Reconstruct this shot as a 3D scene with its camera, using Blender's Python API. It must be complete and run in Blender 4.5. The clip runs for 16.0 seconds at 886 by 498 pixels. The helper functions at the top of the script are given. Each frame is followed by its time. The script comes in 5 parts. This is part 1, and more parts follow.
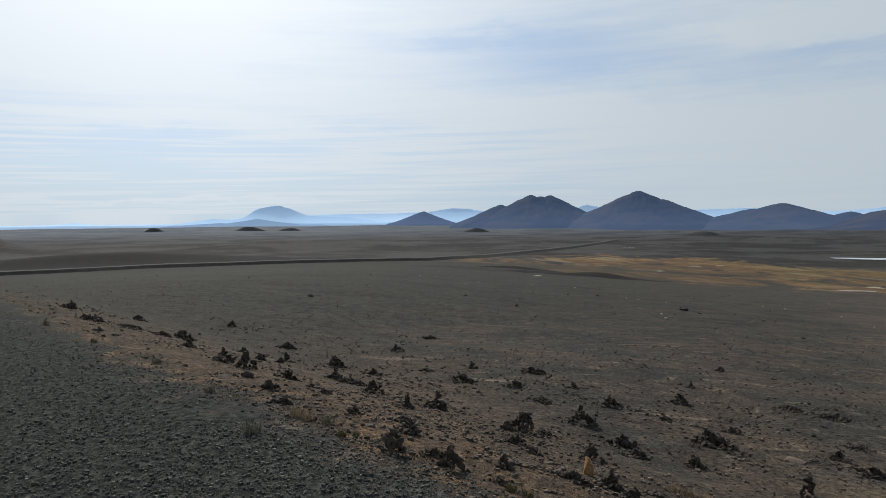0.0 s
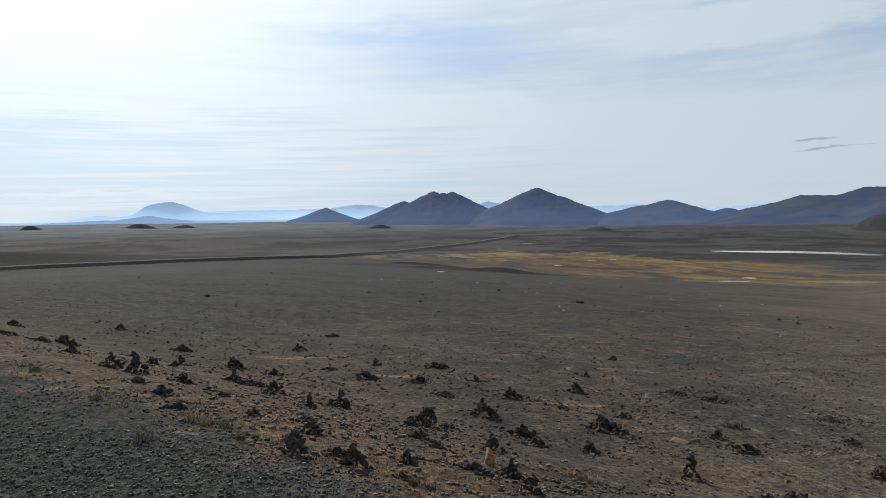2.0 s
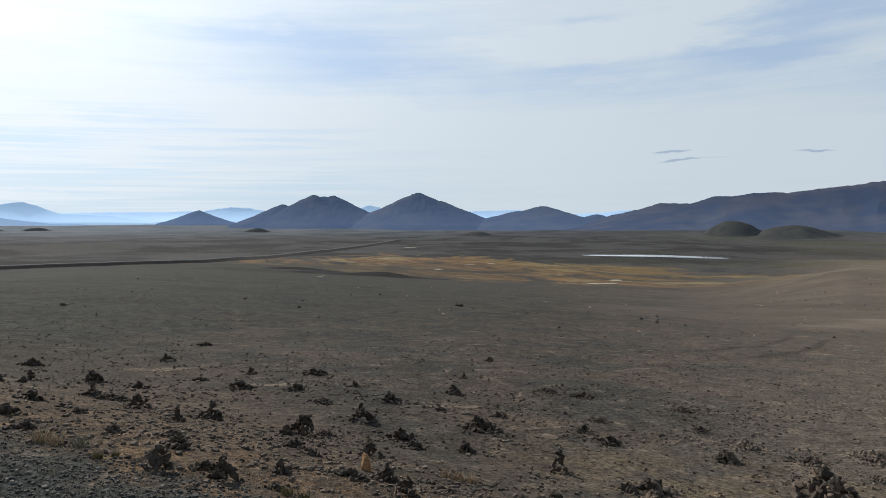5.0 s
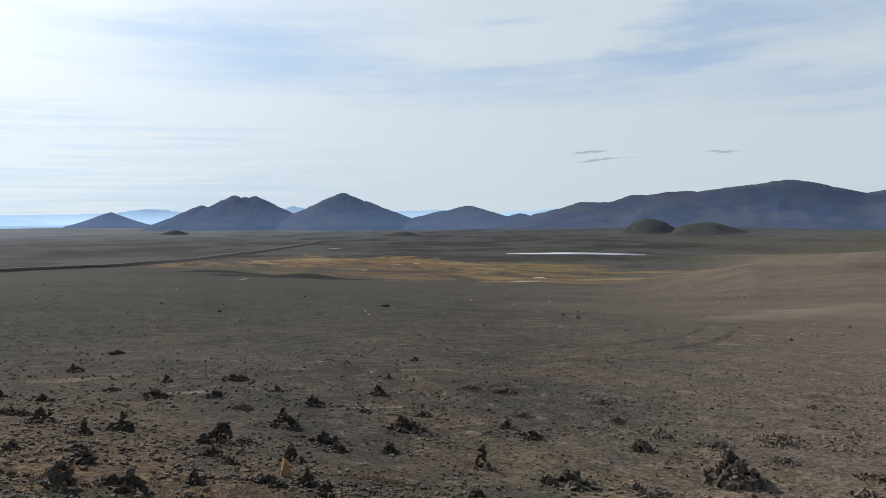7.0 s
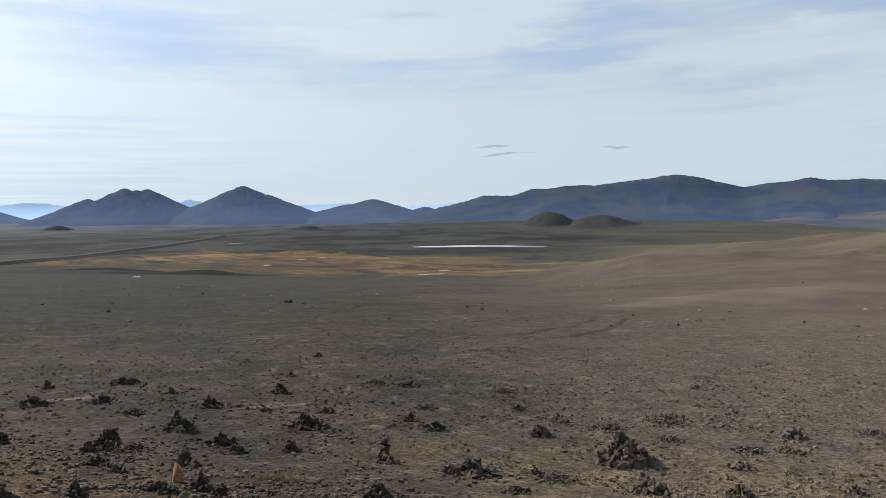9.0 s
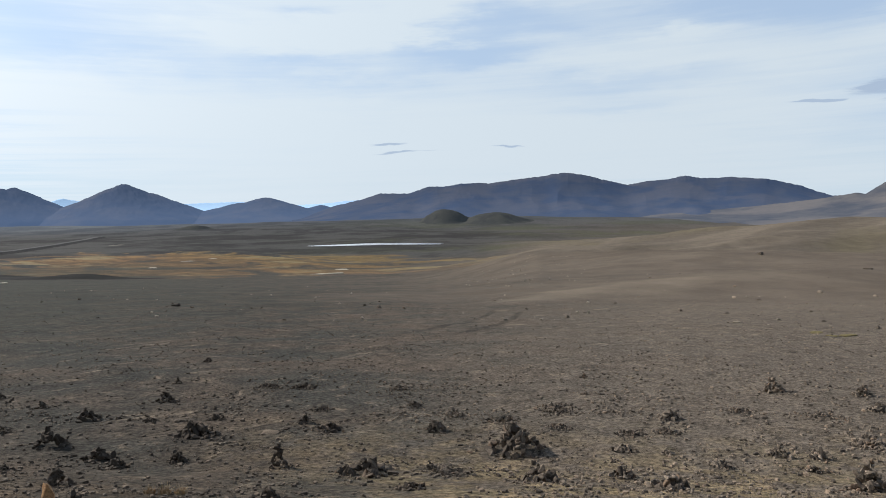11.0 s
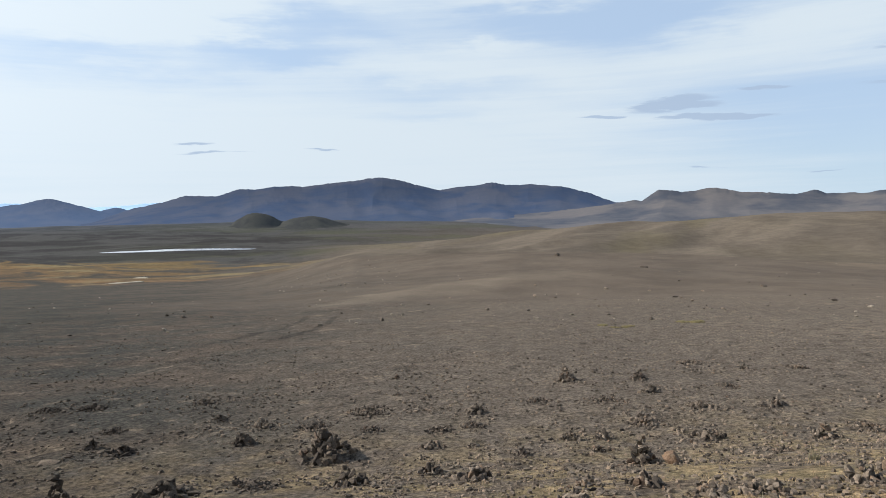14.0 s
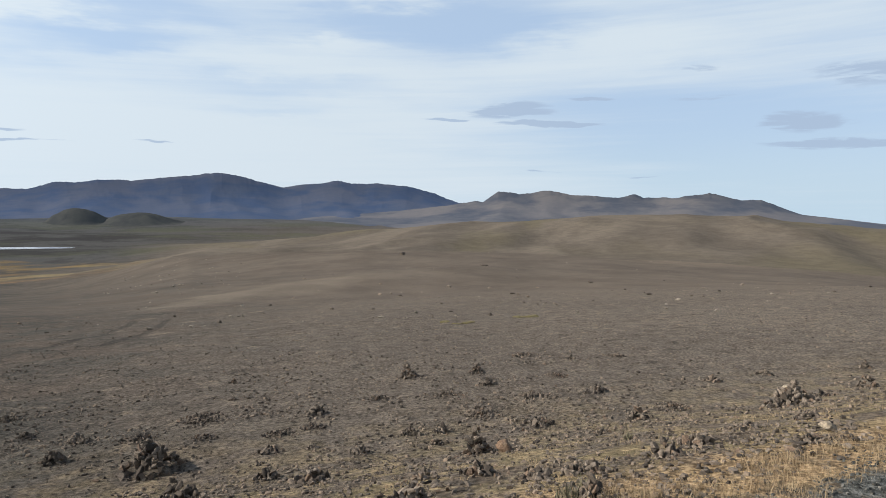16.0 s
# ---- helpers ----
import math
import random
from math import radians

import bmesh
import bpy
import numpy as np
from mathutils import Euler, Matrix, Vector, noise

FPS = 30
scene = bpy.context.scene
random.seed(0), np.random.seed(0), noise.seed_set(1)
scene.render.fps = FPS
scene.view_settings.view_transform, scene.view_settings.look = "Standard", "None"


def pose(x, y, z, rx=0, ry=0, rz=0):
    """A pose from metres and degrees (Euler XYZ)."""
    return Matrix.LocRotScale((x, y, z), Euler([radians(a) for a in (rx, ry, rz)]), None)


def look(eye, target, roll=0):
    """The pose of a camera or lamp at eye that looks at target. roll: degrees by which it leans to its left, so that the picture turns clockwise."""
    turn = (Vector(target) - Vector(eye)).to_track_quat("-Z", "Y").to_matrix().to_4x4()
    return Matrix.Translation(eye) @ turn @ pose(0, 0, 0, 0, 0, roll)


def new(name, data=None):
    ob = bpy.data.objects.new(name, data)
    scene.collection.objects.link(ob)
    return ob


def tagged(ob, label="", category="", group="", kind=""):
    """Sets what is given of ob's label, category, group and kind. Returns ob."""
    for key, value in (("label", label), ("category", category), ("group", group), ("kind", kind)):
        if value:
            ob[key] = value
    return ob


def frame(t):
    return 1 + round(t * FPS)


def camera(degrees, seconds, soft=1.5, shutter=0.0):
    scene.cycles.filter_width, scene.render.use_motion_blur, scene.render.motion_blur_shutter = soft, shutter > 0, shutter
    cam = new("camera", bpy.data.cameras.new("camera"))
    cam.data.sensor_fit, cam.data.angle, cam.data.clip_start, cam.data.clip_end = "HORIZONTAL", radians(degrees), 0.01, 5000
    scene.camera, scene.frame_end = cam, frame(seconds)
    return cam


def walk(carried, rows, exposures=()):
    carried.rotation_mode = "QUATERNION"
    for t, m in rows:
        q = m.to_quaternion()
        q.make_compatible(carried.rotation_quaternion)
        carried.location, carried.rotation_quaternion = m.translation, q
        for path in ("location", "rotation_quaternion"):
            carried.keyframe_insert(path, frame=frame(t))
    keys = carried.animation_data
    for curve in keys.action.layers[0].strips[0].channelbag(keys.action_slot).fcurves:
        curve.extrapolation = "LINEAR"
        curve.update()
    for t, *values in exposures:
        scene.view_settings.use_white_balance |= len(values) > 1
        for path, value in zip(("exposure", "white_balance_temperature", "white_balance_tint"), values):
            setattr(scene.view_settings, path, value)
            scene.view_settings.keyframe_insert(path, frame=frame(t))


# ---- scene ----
cam = camera(67.24, 16.0, soft=0.9)
EYE = 1.65
# seconds, eye's shift in metres, yaw to the left, pitch up, lean to the left
ROWS = [
    (0.0, -0.000, -0.000, -0.000, 0.01, -3.05, -0.27),
    (0.5, 0.001, -0.002, -0.002, -2.84, -3.02, -0.26),
    (1.0, 0.011, -0.009, -0.006, -4.98, -3.29, -0.22),
    (1.5, 0.020, -0.019, 0.002, -6.64, -3.43, -0.03),
    (2.0, 0.015, -0.016, 0.002, -8.28, -3.40, -0.30),
    (2.5, 0.028, -0.030, 0.005, -9.47, -3.25, 0.06),
    (3.0, 0.030, -0.032, 0.004, -11.39, -3.14, -0.01),
    (3.5, 0.043, -0.034, 0.002, -12.77, -3.05, -0.21),
    (4.0, 0.041, -0.039, 0.006, -14.76, -3.03, 0.01),
    (6.5, 0.090, -0.079, 0.013, -23.07, -2.99, -0.06),
    (7.0, 0.106, -0.076, 0.011, -24.80, -3.04, -0.19),
    (7.5, 0.118, -0.084, 0.012, -26.88, -3.39, -0.36),
    (8.0, 0.128, -0.084, 0.015, -28.71, -3.49, -0.44),
    (8.5, 0.144, -0.095, 0.015, -30.73, -3.57, -0.39),
    (9.0, 0.154, -0.095, 0.010, -32.92, -3.63, -0.31),
    (9.5, 0.170, -0.105, 0.011, -35.00, -3.69, -0.37),
    (12.0, 0.206, -0.134, 0.010, -46.04, -3.83, -0.49),
    (12.5, 0.215, -0.137, 0.006, -48.05, -3.73, -0.38),
    (13.0, 0.227, -0.146, 0.005, -50.55, -3.71, -0.45),
    (13.5, 0.249, -0.165, 0.001, -53.68, -3.64, -0.22),
    (14.0, 0.261, -0.173, 0.001, -57.51, -3.64, -0.21),
    (14.5, 0.271, -0.180, -0.002, -61.09, -3.64, -0.29),
    (15.0, 0.286, -0.189, -0.004, -64.45, -3.64, -0.03),
    (15.5, 0.295, -0.197, -0.007, -67.74, -3.53, 0.37),
    (16.0, 0.311, -0.224, -0.013, -70.72, -3.67, 0.68),
]


def camera_pose(x, y, z, yaw, pitch, roll):
    ahead = Vector((-math.sin(radians(yaw)) * math.cos(radians(pitch)), math.cos(radians(yaw)) * math.cos(radians(pitch)), math.sin(radians(pitch))))
    eye = Vector((x, y, z + EYE))
    return look(eye, eye + ahead, roll)


EXPOSURES = [(0.0, -0.38), (2.0, -0.18), (3.5, -0.13), (7.0, -0.10), (9.5, -0.01), (12.5, 0.16), (14.0, 0.19), (16.0, 0.14)]
walk(cam, [(t, camera_pose(*row)) for t, *row in ROWS], EXPOSURES)

# ---- light ----
SUN_AZ, SUN_EL = 22.0, 32.0        # degrees to the left of ahead, above the horizon
PLAIN = 60.0                       # the plain lies this far below the pad


class Nodes:
    """Short hand for building node trees."""

    def __init__(self, tree):
        self.tree = tree
        tree.nodes.clear()

    def add(self, kind, **values):
        node = self.tree.nodes.new(kind)
        for key, value in values.items():
            setattr(node, key, value)
        return node

    def put(self, node, index, value):
        if value is None:
            return
        if hasattr(value, "is_linked"):
            self.tree.links.new(value, node.inputs[index])
        else:
            node.inputs[index].default_value = value

    def math(self, op, a, b=None, c=None, clamp=False):
        node = self.add("ShaderNodeMath", operation=op, use_clamp=clamp)
        for i, v in enumerate((a, b, c)):
            self.put(node, i, v)
        return node.outputs[0]

    def mix(self, fac, a, b, blend="MIX"):
        node = self.add("ShaderNodeMix", data_type="RGBA", blend_type=blend)
        self.put(node, 0, fac)
        for i, v in ((6, a), (7, b)):
            if isinstance(v, tuple) and len(v) == 3:
                v = (*v, 1.0)
            self.put(node, i, v)
        return node.outputs[2]

    def ramp(self, value, low, high, a=0.0, b=1.0):
        node = self.add("ShaderNodeMapRange", interpolation_type="SMOOTHSTEP")
        for i, v in enumerate((value, low, high, a, b)):
            self.put(node, i, v)
        return node.outputs[0]

    def xyz(self, x, y, z):
        node = self.add("ShaderNodeCombineXYZ")
        for i, v in enumerate((x, y, z)):
            self.put(node, i, v)
        return node.outputs[0]

    def noise(self, vector, scale, detail=4.0, rough=0.55, distortion=0.0):
        node = self.add("ShaderNodeTexNoise")
        self.put(node, "Vector", vector)
        self.put(node, "Scale", scale)
        self.put(node, "Detail", detail)
        self.put(node, "Roughness", rough)
        self.put(node, "Distortion", distortion)
        return node.outputs[0]

    def scaled(self, vector, sx, sy, sz, turn=0.0):
        node = self.add("ShaderNodeMapping")
        self.put(node, 0, vector)
        node.inputs[2].default_value = (0, 0, radians(turn))
        node.inputs[3].default_value = (sx, sy, sz)
        return node.outputs[0]

    def voronoi(self, vector, scale, feature="F1", out="Distance"):
        node = self.add("ShaderNodeTexVoronoi", feature=feature)
        self.put(node, "Vector", vector)
        self.put(node, "Scale", scale)
        return node.outputs[out]


def build_sky():
    world = bpy.data.worlds.new("sky")
    scene.world = world
    world.use_nodes = True
    n = Nodes(world.node_tree)
    sky = n.add("ShaderNodeTexSky", sky_type="NISHITA", sun_disc=False, sun_elevation=radians(SUN_EL), sun_rotation=radians(-SUN_AZ))
    sky.air_density, sky.dust_density, sky.ozone_density = 1.0, 0.6, 1.5
    way = n.add("ShaderNodeTexCoord").outputs["Generated"]
    split = n.add("ShaderNodeSeparateXYZ")
    n.put(split, 0, way)
    x, y, z = split.outputs
    az = n.math("MULTIPLY", n.math("ARCTAN2", n.math("MULTIPLY", x, -1.0), y), 57.2958)
    el = n.math("MULTIPLY", n.math("ARCSINE", z), 57.2958)
    # veils of cirrus in long level bands, finer towards the horizon
    low = n.math("POWER", n.math("MAXIMUM", el, 0.05), 0.72)
    tilt = n.math("ADD", low, n.math("MULTIPLY", az, 0.012))
    bands = n.xyz(az, tilt, 0.0)
    broad = n.noise(n.scaled(bands, 0.030, 0.34, 1.0), 1.0, 3.0, 0.5, 0.5)
    streak = n.noise(n.scaled(bands, 0.045, 1.5, 1.0), 1.0, 6.0, 0.6, 0.5)
    wisps = n.noise(n.scaled(bands, 0.060, 5.0, 1.0), 1.0, 4.0, 0.6, 0.3)
    veil = n.math("ADD", 0.97, n.math("ADD", n.math("MULTIPLY", n.math("SUBTRACT", broad, 0.5), 0.75), n.math("MULTIPLY", n.math("SUBTRACT", streak, 0.5), 0.55)))
    fine = n.math("ADD", 0.30, n.math("MULTIPLY", n.ramp(az, -22.0, 8.0), n.ramp(el, 9.5, 5.0, 0.0, 2.4)))
    veil = n.math("ADD", veil, n.math("MULTIPLY", n.math("SUBTRACT", wisps, 0.5), fine))
    # thinner and bluer beyond the ridge on the right
    veil = n.math("SUBTRACT", veil, n.math("MULTIPLY", n.ramp(az, -64.0, -92.0), n.ramp(el, 13.0, 8.0, 0.10, 0.30)))

    def patch(caz, cel, waz, wel, amount, wobble=0.0):
        a, b = az, el
        if wobble:
            w = n.noise(n.scaled(n.xyz(az, el, 0.0), 0.12, 0.5, 1.0), 1.0, 4.0, 0.6)
            a = n.math("ADD", az, n.math("MULTIPLY", n.math("SUBTRACT", w, 0.5), 22.0 * wobble))
            b = n.math("ADD", el, n.math("MULTIPLY", n.math("SUBTRACT", w, 0.5), 7.0 * wobble))
        d = n.math("ADD", n.math("POWER", n.math("ABSOLUTE", n.math("DIVIDE", n.math("SUBTRACT", a, caz), waz)), 2.0),
                   n.math("POWER", n.math("ABSOLUTE", n.math("DIVIDE", n.math("SUBTRACT", b, cel), wel)), 2.0))
        return n.math("MULTIPLY", n.math("EXPONENT", n.math("MULTIPLY", d, -1.0)), amount)

    # where the veil thins out to blue, and where it is thick
    for spot in THIN:
        veil = n.math("SUBTRACT", veil, patch(*spot, wobble=0.6))
    for spot in THICK:
        veil = n.math("ADD", veil, patch(*spot, wobble=0.6))
    cover = n.ramp(veil, 0.46, 1.18, n.ramp(az, -85.0, -45.0, 0.0, 0.05), 1.0)
    low_band = n.math("MULTIPLY", n.ramp(az, -15.0, 8.0), n.ramp(el, 9.0, 5.5))
    cover = n.math("MAXIMUM", cover, n.math("MULTIPLY", low_band, n.ramp(wisps, 0.47, 0.60, 0.0, 0.95)))
    # the veil thins out overhead to deep blue
    overhead = n.ramp(el, 20.0, 42.0)
    cover = n.math("MULTIPLY", cover, n.math("SUBTRACT", 1.0, n.math("MULTIPLY", overhead, 0.95)))
    sunward = n.add("ShaderNodeVectorMath", operation="DOT_PRODUCT")
    n.put(sunward, 0, way)
    sunward.inputs[1].default_value = (-math.sin(radians(SUN_AZ)) * math.cos(radians(SUN_EL)), math.cos(radians(SUN_AZ)) * math.cos(radians(SUN_EL)), math.sin(radians(SUN_EL)))
    toward = n.math("MAXIMUM", sunward.outputs["Value"], 0.0)
    glow = n.math("ADD", n.math("MULTIPLY", n.math("POWER", toward, 10.0), 0.58), n.math("MULTIPLY", n.math("POWER", toward, 2.5), 0.22))
    lum = n.math("ADD", CLOUD_LIGHT, glow)
    white = n.math("POWER", toward, 6.0)
    cloud = n.xyz(n.math("MULTIPLY", lum, n.math("ADD", 0.872, n.math("MULTIPLY", white, 0.08))), n.math("MULTIPLY", lum, 0.995), n.math("MULTIPLY", lum, n.math("SUBTRACT", 1.10, n.math("MULTIPLY", white, 0.05))))
    dim = n.math("ADD", GAP_LIGHT, n.math("MULTIPLY", glow, 0.80))
    blue = n.mix(1.0, sky.outputs[0], (SKY_STRENGTH, SKY_STRENGTH, SKY_STRENGTH), "MULTIPLY")
    soft_blue = n.xyz(n.math("MULTIPLY", dim, 0.715), n.math("MULTIPLY", dim, 0.93), n.math("MULTIPLY", dim, 1.24))
    blue = n.mix(n.math("SUBTRACT", 0.75, n.math("MULTIPLY", overhead, 0.70)), blue, soft_blue)
    haze = n.ramp(el, -1.0, 7.0, 0.75, 0.0)
    blue = n.mix(haze, blue, n.xyz(n.math("MULTIPLY", dim, 0.77), n.math("MULTIPLY", dim, 1.00), n.math("MULTIPLY", dim, 1.17)))
    full = n.mix(cover, blue, cloud)
    # small grey lens clouds
    lens = None
    for spot in LENS:
        one = patch(*spot, wobble=0.22)
        lens = one if lens is None else n.math("MAXIMUM", lens, one)
    shred = n.noise(n.scaled(n.xyz(az, el, 0.0), 0.22, 1.9, 1.0, 2), 1.0, 5.0, 0.62, 0.6)
    lens = n.math("MULTIPLY", lens, n.ramp(shred, 0.34, 0.58, 0.62, 1.12))
    full = n.mix(n.ramp(lens, 0.28, 0.58, 0.0, 0.85), full, (0.37, 0.47, 0.62))
    back = n.add("ShaderNodeBackground")
    n.put(back, 0, full)
    back.inputs[1].default_value = 1.0
    out = n.add("ShaderNodeOutputWorld")
    world.node_tree.links.new(back.outputs[0], out.inputs[0])


SKY_STRENGTH, CLOUD_LIGHT, GAP_LIGHT = 0.10, 0.70, 0.645
# bearing, height, width, depth in degrees, and amount
THIN = [(-12, 12.4, 9.5, 2.0, 0.42), (-4, 14.0, 8, 1.2, 0.25), (24, 5.4, 15, 0.9, 0.40), (24, 2.6, 18, 1.2, 0.45), (7, 7.4, 7, 0.8, 0.35), (-31, 11.3, 6, 1.1, 0.30), (-42.5, 12.6, 5, 1.5, 0.45),
        (-48, 14.8, 6, 1.5, 0.35), (-57, 9.6, 9, 1.2, 0.30), (-31.5, 15.2, 3.2, 0.8, 0.35), (-62, 15.0, 6, 1.6, 0.30), (-73, 15.0, 8, 2.2, 0.50), (-56, 7.6, 6, 0.6, 0.22), (-98, 4, 14, 3.5, 0.30), (-2, 1.4, 14, 1.0, 0.30)]
THICK = [(26, 14.0, 15, 5, 0.40), (22, 7.6, 14, 0.8, 0.25), (-22, 7.0, 22, 2.6, 0.22), (-46, 5.5, 18, 3.0, 0.22), (-26, 13.6, 6, 1.3, 0.42), (-37, 14.4, 6, 1.6, 0.40), (-43, 16.8, 6, 1.2, 0.30), (-62, 13.0, 5, 0.5, 0.28),
         (-60, 11.0, 10, 1.2, 0.22), (-86, 13.0, 8, 1.8, 0.22), (-66, 16.8, 5, 0.7, 0.3), (22, 1.15, 11, 0.22, 0.7)]
LENS = [(-76.2, 8.1, 4.0, 0.75, 1.0), (-79.8, 7.0, 4.8, 0.24, 0.95), (-70.6, 7.4, 1.9, 0.16, 0.9), (-83.4, 8.8, 2.1, 0.24, 0.8), (-98.8, 6.6, 3.4, 0.85, 0.75), (-101, 5.0, 4.8, 0.45, 0.9), (-92, 8.8, 4.5, 0.4, 0.5), (-103, 9.9, 5, 1.1, 0.6),
        (-91.5, 11.0, 2.0, 0.4, 0.48), (-37.0, 5.1, 2.6, 0.15, 0.60), (-38.9, 4.4, 4.4, 0.12, 0.60), (-47.6, 4.75, 1.8, 0.12, 0.62), (-79, 3.0, 2.2, 0.12, 0.55), (-87, 2.6, 2.8, 0.1, 0.5)]
build_sky()
sun = new("sun", bpy.data.lights.new("sun", "SUN"))
sun.data.energy, sun.data.angle, sun.data.color = 5.0, radians(1.0), (1.0, 0.94, 0.86)
sun.matrix_world = look((0, 0, 500), Vector((0, 0, 500)) - Vector((-math.sin(radians(SUN_AZ)) * math.cos(radians(SUN_EL)), math.cos(radians(SUN_AZ)) * math.cos(radians(SUN_EL)), math.sin(radians(SUN_EL)))))

# ---- ground form ----
EDGE_N, EDGE_D = (0.717, 0.697), 2.55


def smooth(a, b, v):
    t = np.clip((v - a) / (b - a), 0.0, 1.0)
    return t * t * (3 - 2 * t)


def hashed(ix, iy, seed):
    n = (ix.astype(np.int64) * 374761393 + iy.astype(np.int64) * 668265263 + seed * 1442695041) & 0x7FFFFFFF
    n = ((n ^ (n >> 13)) * 1274126177) & 0x7FFFFFFF
    return ((n ^ (n >> 16)) & 0xFFFF) / 65535.0


def value_noise(x, y, seed=0):
    ix, iy = np.floor(x), np.floor(y)
    fx, fy = x - ix, y - iy
    fx, fy = fx * fx * (3 - 2 * fx), fy * fy * (3 - 2 * fy)
    a, b = hashed(ix, iy, seed), hashed(ix + 1, iy, seed)
    c, d = hashed(ix, iy + 1, seed), hashed(ix + 1, iy + 1, seed)
    return (a + (b - a) * fx) * (1 - fy) + (c + (d - c) * fx) * fy - 0.5


def fbm(x, y, octaves=4, seed=0):
    total, amp = 0.0, 1.0
    for k in range(octaves):
        total = total + amp * value_noise(x * 2 ** k + 17.3 * k, y * 2 ** k - 9.1 * k, seed + k)
        amp *= 0.5
    return total


def bump(x, y, az, r, along, across, height, turn=0.0):
    """A rounded hill at bearing az (degrees to the left of ahead) and distance r."""
    cx, cy = -r * math.sin(radians(az)), r * math.cos(radians(az))
    a = radians(az + turn)
    u, v = (x - cx) * math.cos(a) + (y - cy) * math.sin(a), -(x - cx) * math.sin(a) + (y - cy) * math.cos(a)
    return height * np.exp(-(u / along) ** 2 - (v / across) ** 2)


def edge_distance(x, y):
    """Metres beyond the rim of the gravel pad; negative on the pad."""
    return EDGE_N[0] * x + EDGE_N[1] * y - EDGE_D


def bend(r, r0, z0, m0, r1, z1, m1):
    """A smooth rise from (r0, z0) to (r1, z1) with the slopes m0 and m1 at its ends."""
    w = r1 - r0
    t = np.clip((r - r0) / w, 0.0, 1.0)
    return z0 * (1 + 2 * t) * (1 - t) ** 2 + m0 * w * t * (1 - t) ** 2 + z1 * t * t * (3 - 2 * t) + m1 * w * t * t * (t - 1)


def sight(degrees, r):
    return EYE + r * np.tan(np.radians(degrees))


def slope_right(az, r):
    """Rising ground to the right: a dark terrace with a brow, a hidden hollow, then a bare hill."""
    start = np.interp(az, [-105, -90, -75, -60, -40], [-2.4, -3.3, -3.9, -4.3, -4.5])
    brow_r = np.interp(az, [-101, -64, -57, -50, -43, -34], [140, 150, 170, 200, 250, 330])
    brow = sight(np.interp(az, [-115, -101, -87, -75, -64, -57, -50, -43, -34], [-5.0, -4.5, -4.2, -3.95, -4.0, -4.05, -4.3, -4.95, -5.9]), brow_r)
    crest_r = np.interp(az, [-100, -80, -60, -45], [560, 620, 700, 760])
    crest = sight(np.interp(az, [-125, -110, -101, -97, -91, -87, -83, -78, -73, -68, -64, -59, -54, -47, -40], [-2.4, -1.6, -0.85, -0.4, -0.25, -0.4, -0.6, -1.05, -1.25, -1.62, -2.1, -2.8, -3.35, -3.9, -4.4]), crest_r)
    hollow_r = brow_r + 75.0
    hollow = brow - 13.0
    z = np.where(r < brow_r, bend(r, 38.0, start, -0.09, brow_r, brow, -0.02),
                 np.where(r < hollow_r, bend(r, brow_r, brow, -0.02, hollow_r, hollow, 0.0),
                          np.where(r < crest_r, bend(r, hollow_r, hollow, 0.0, crest_r, crest, 0.0), bend(r, crest_r, crest, 0.0, crest_r + 420.0, np.full_like(r, -PLAIN), 0.0))))
    return z


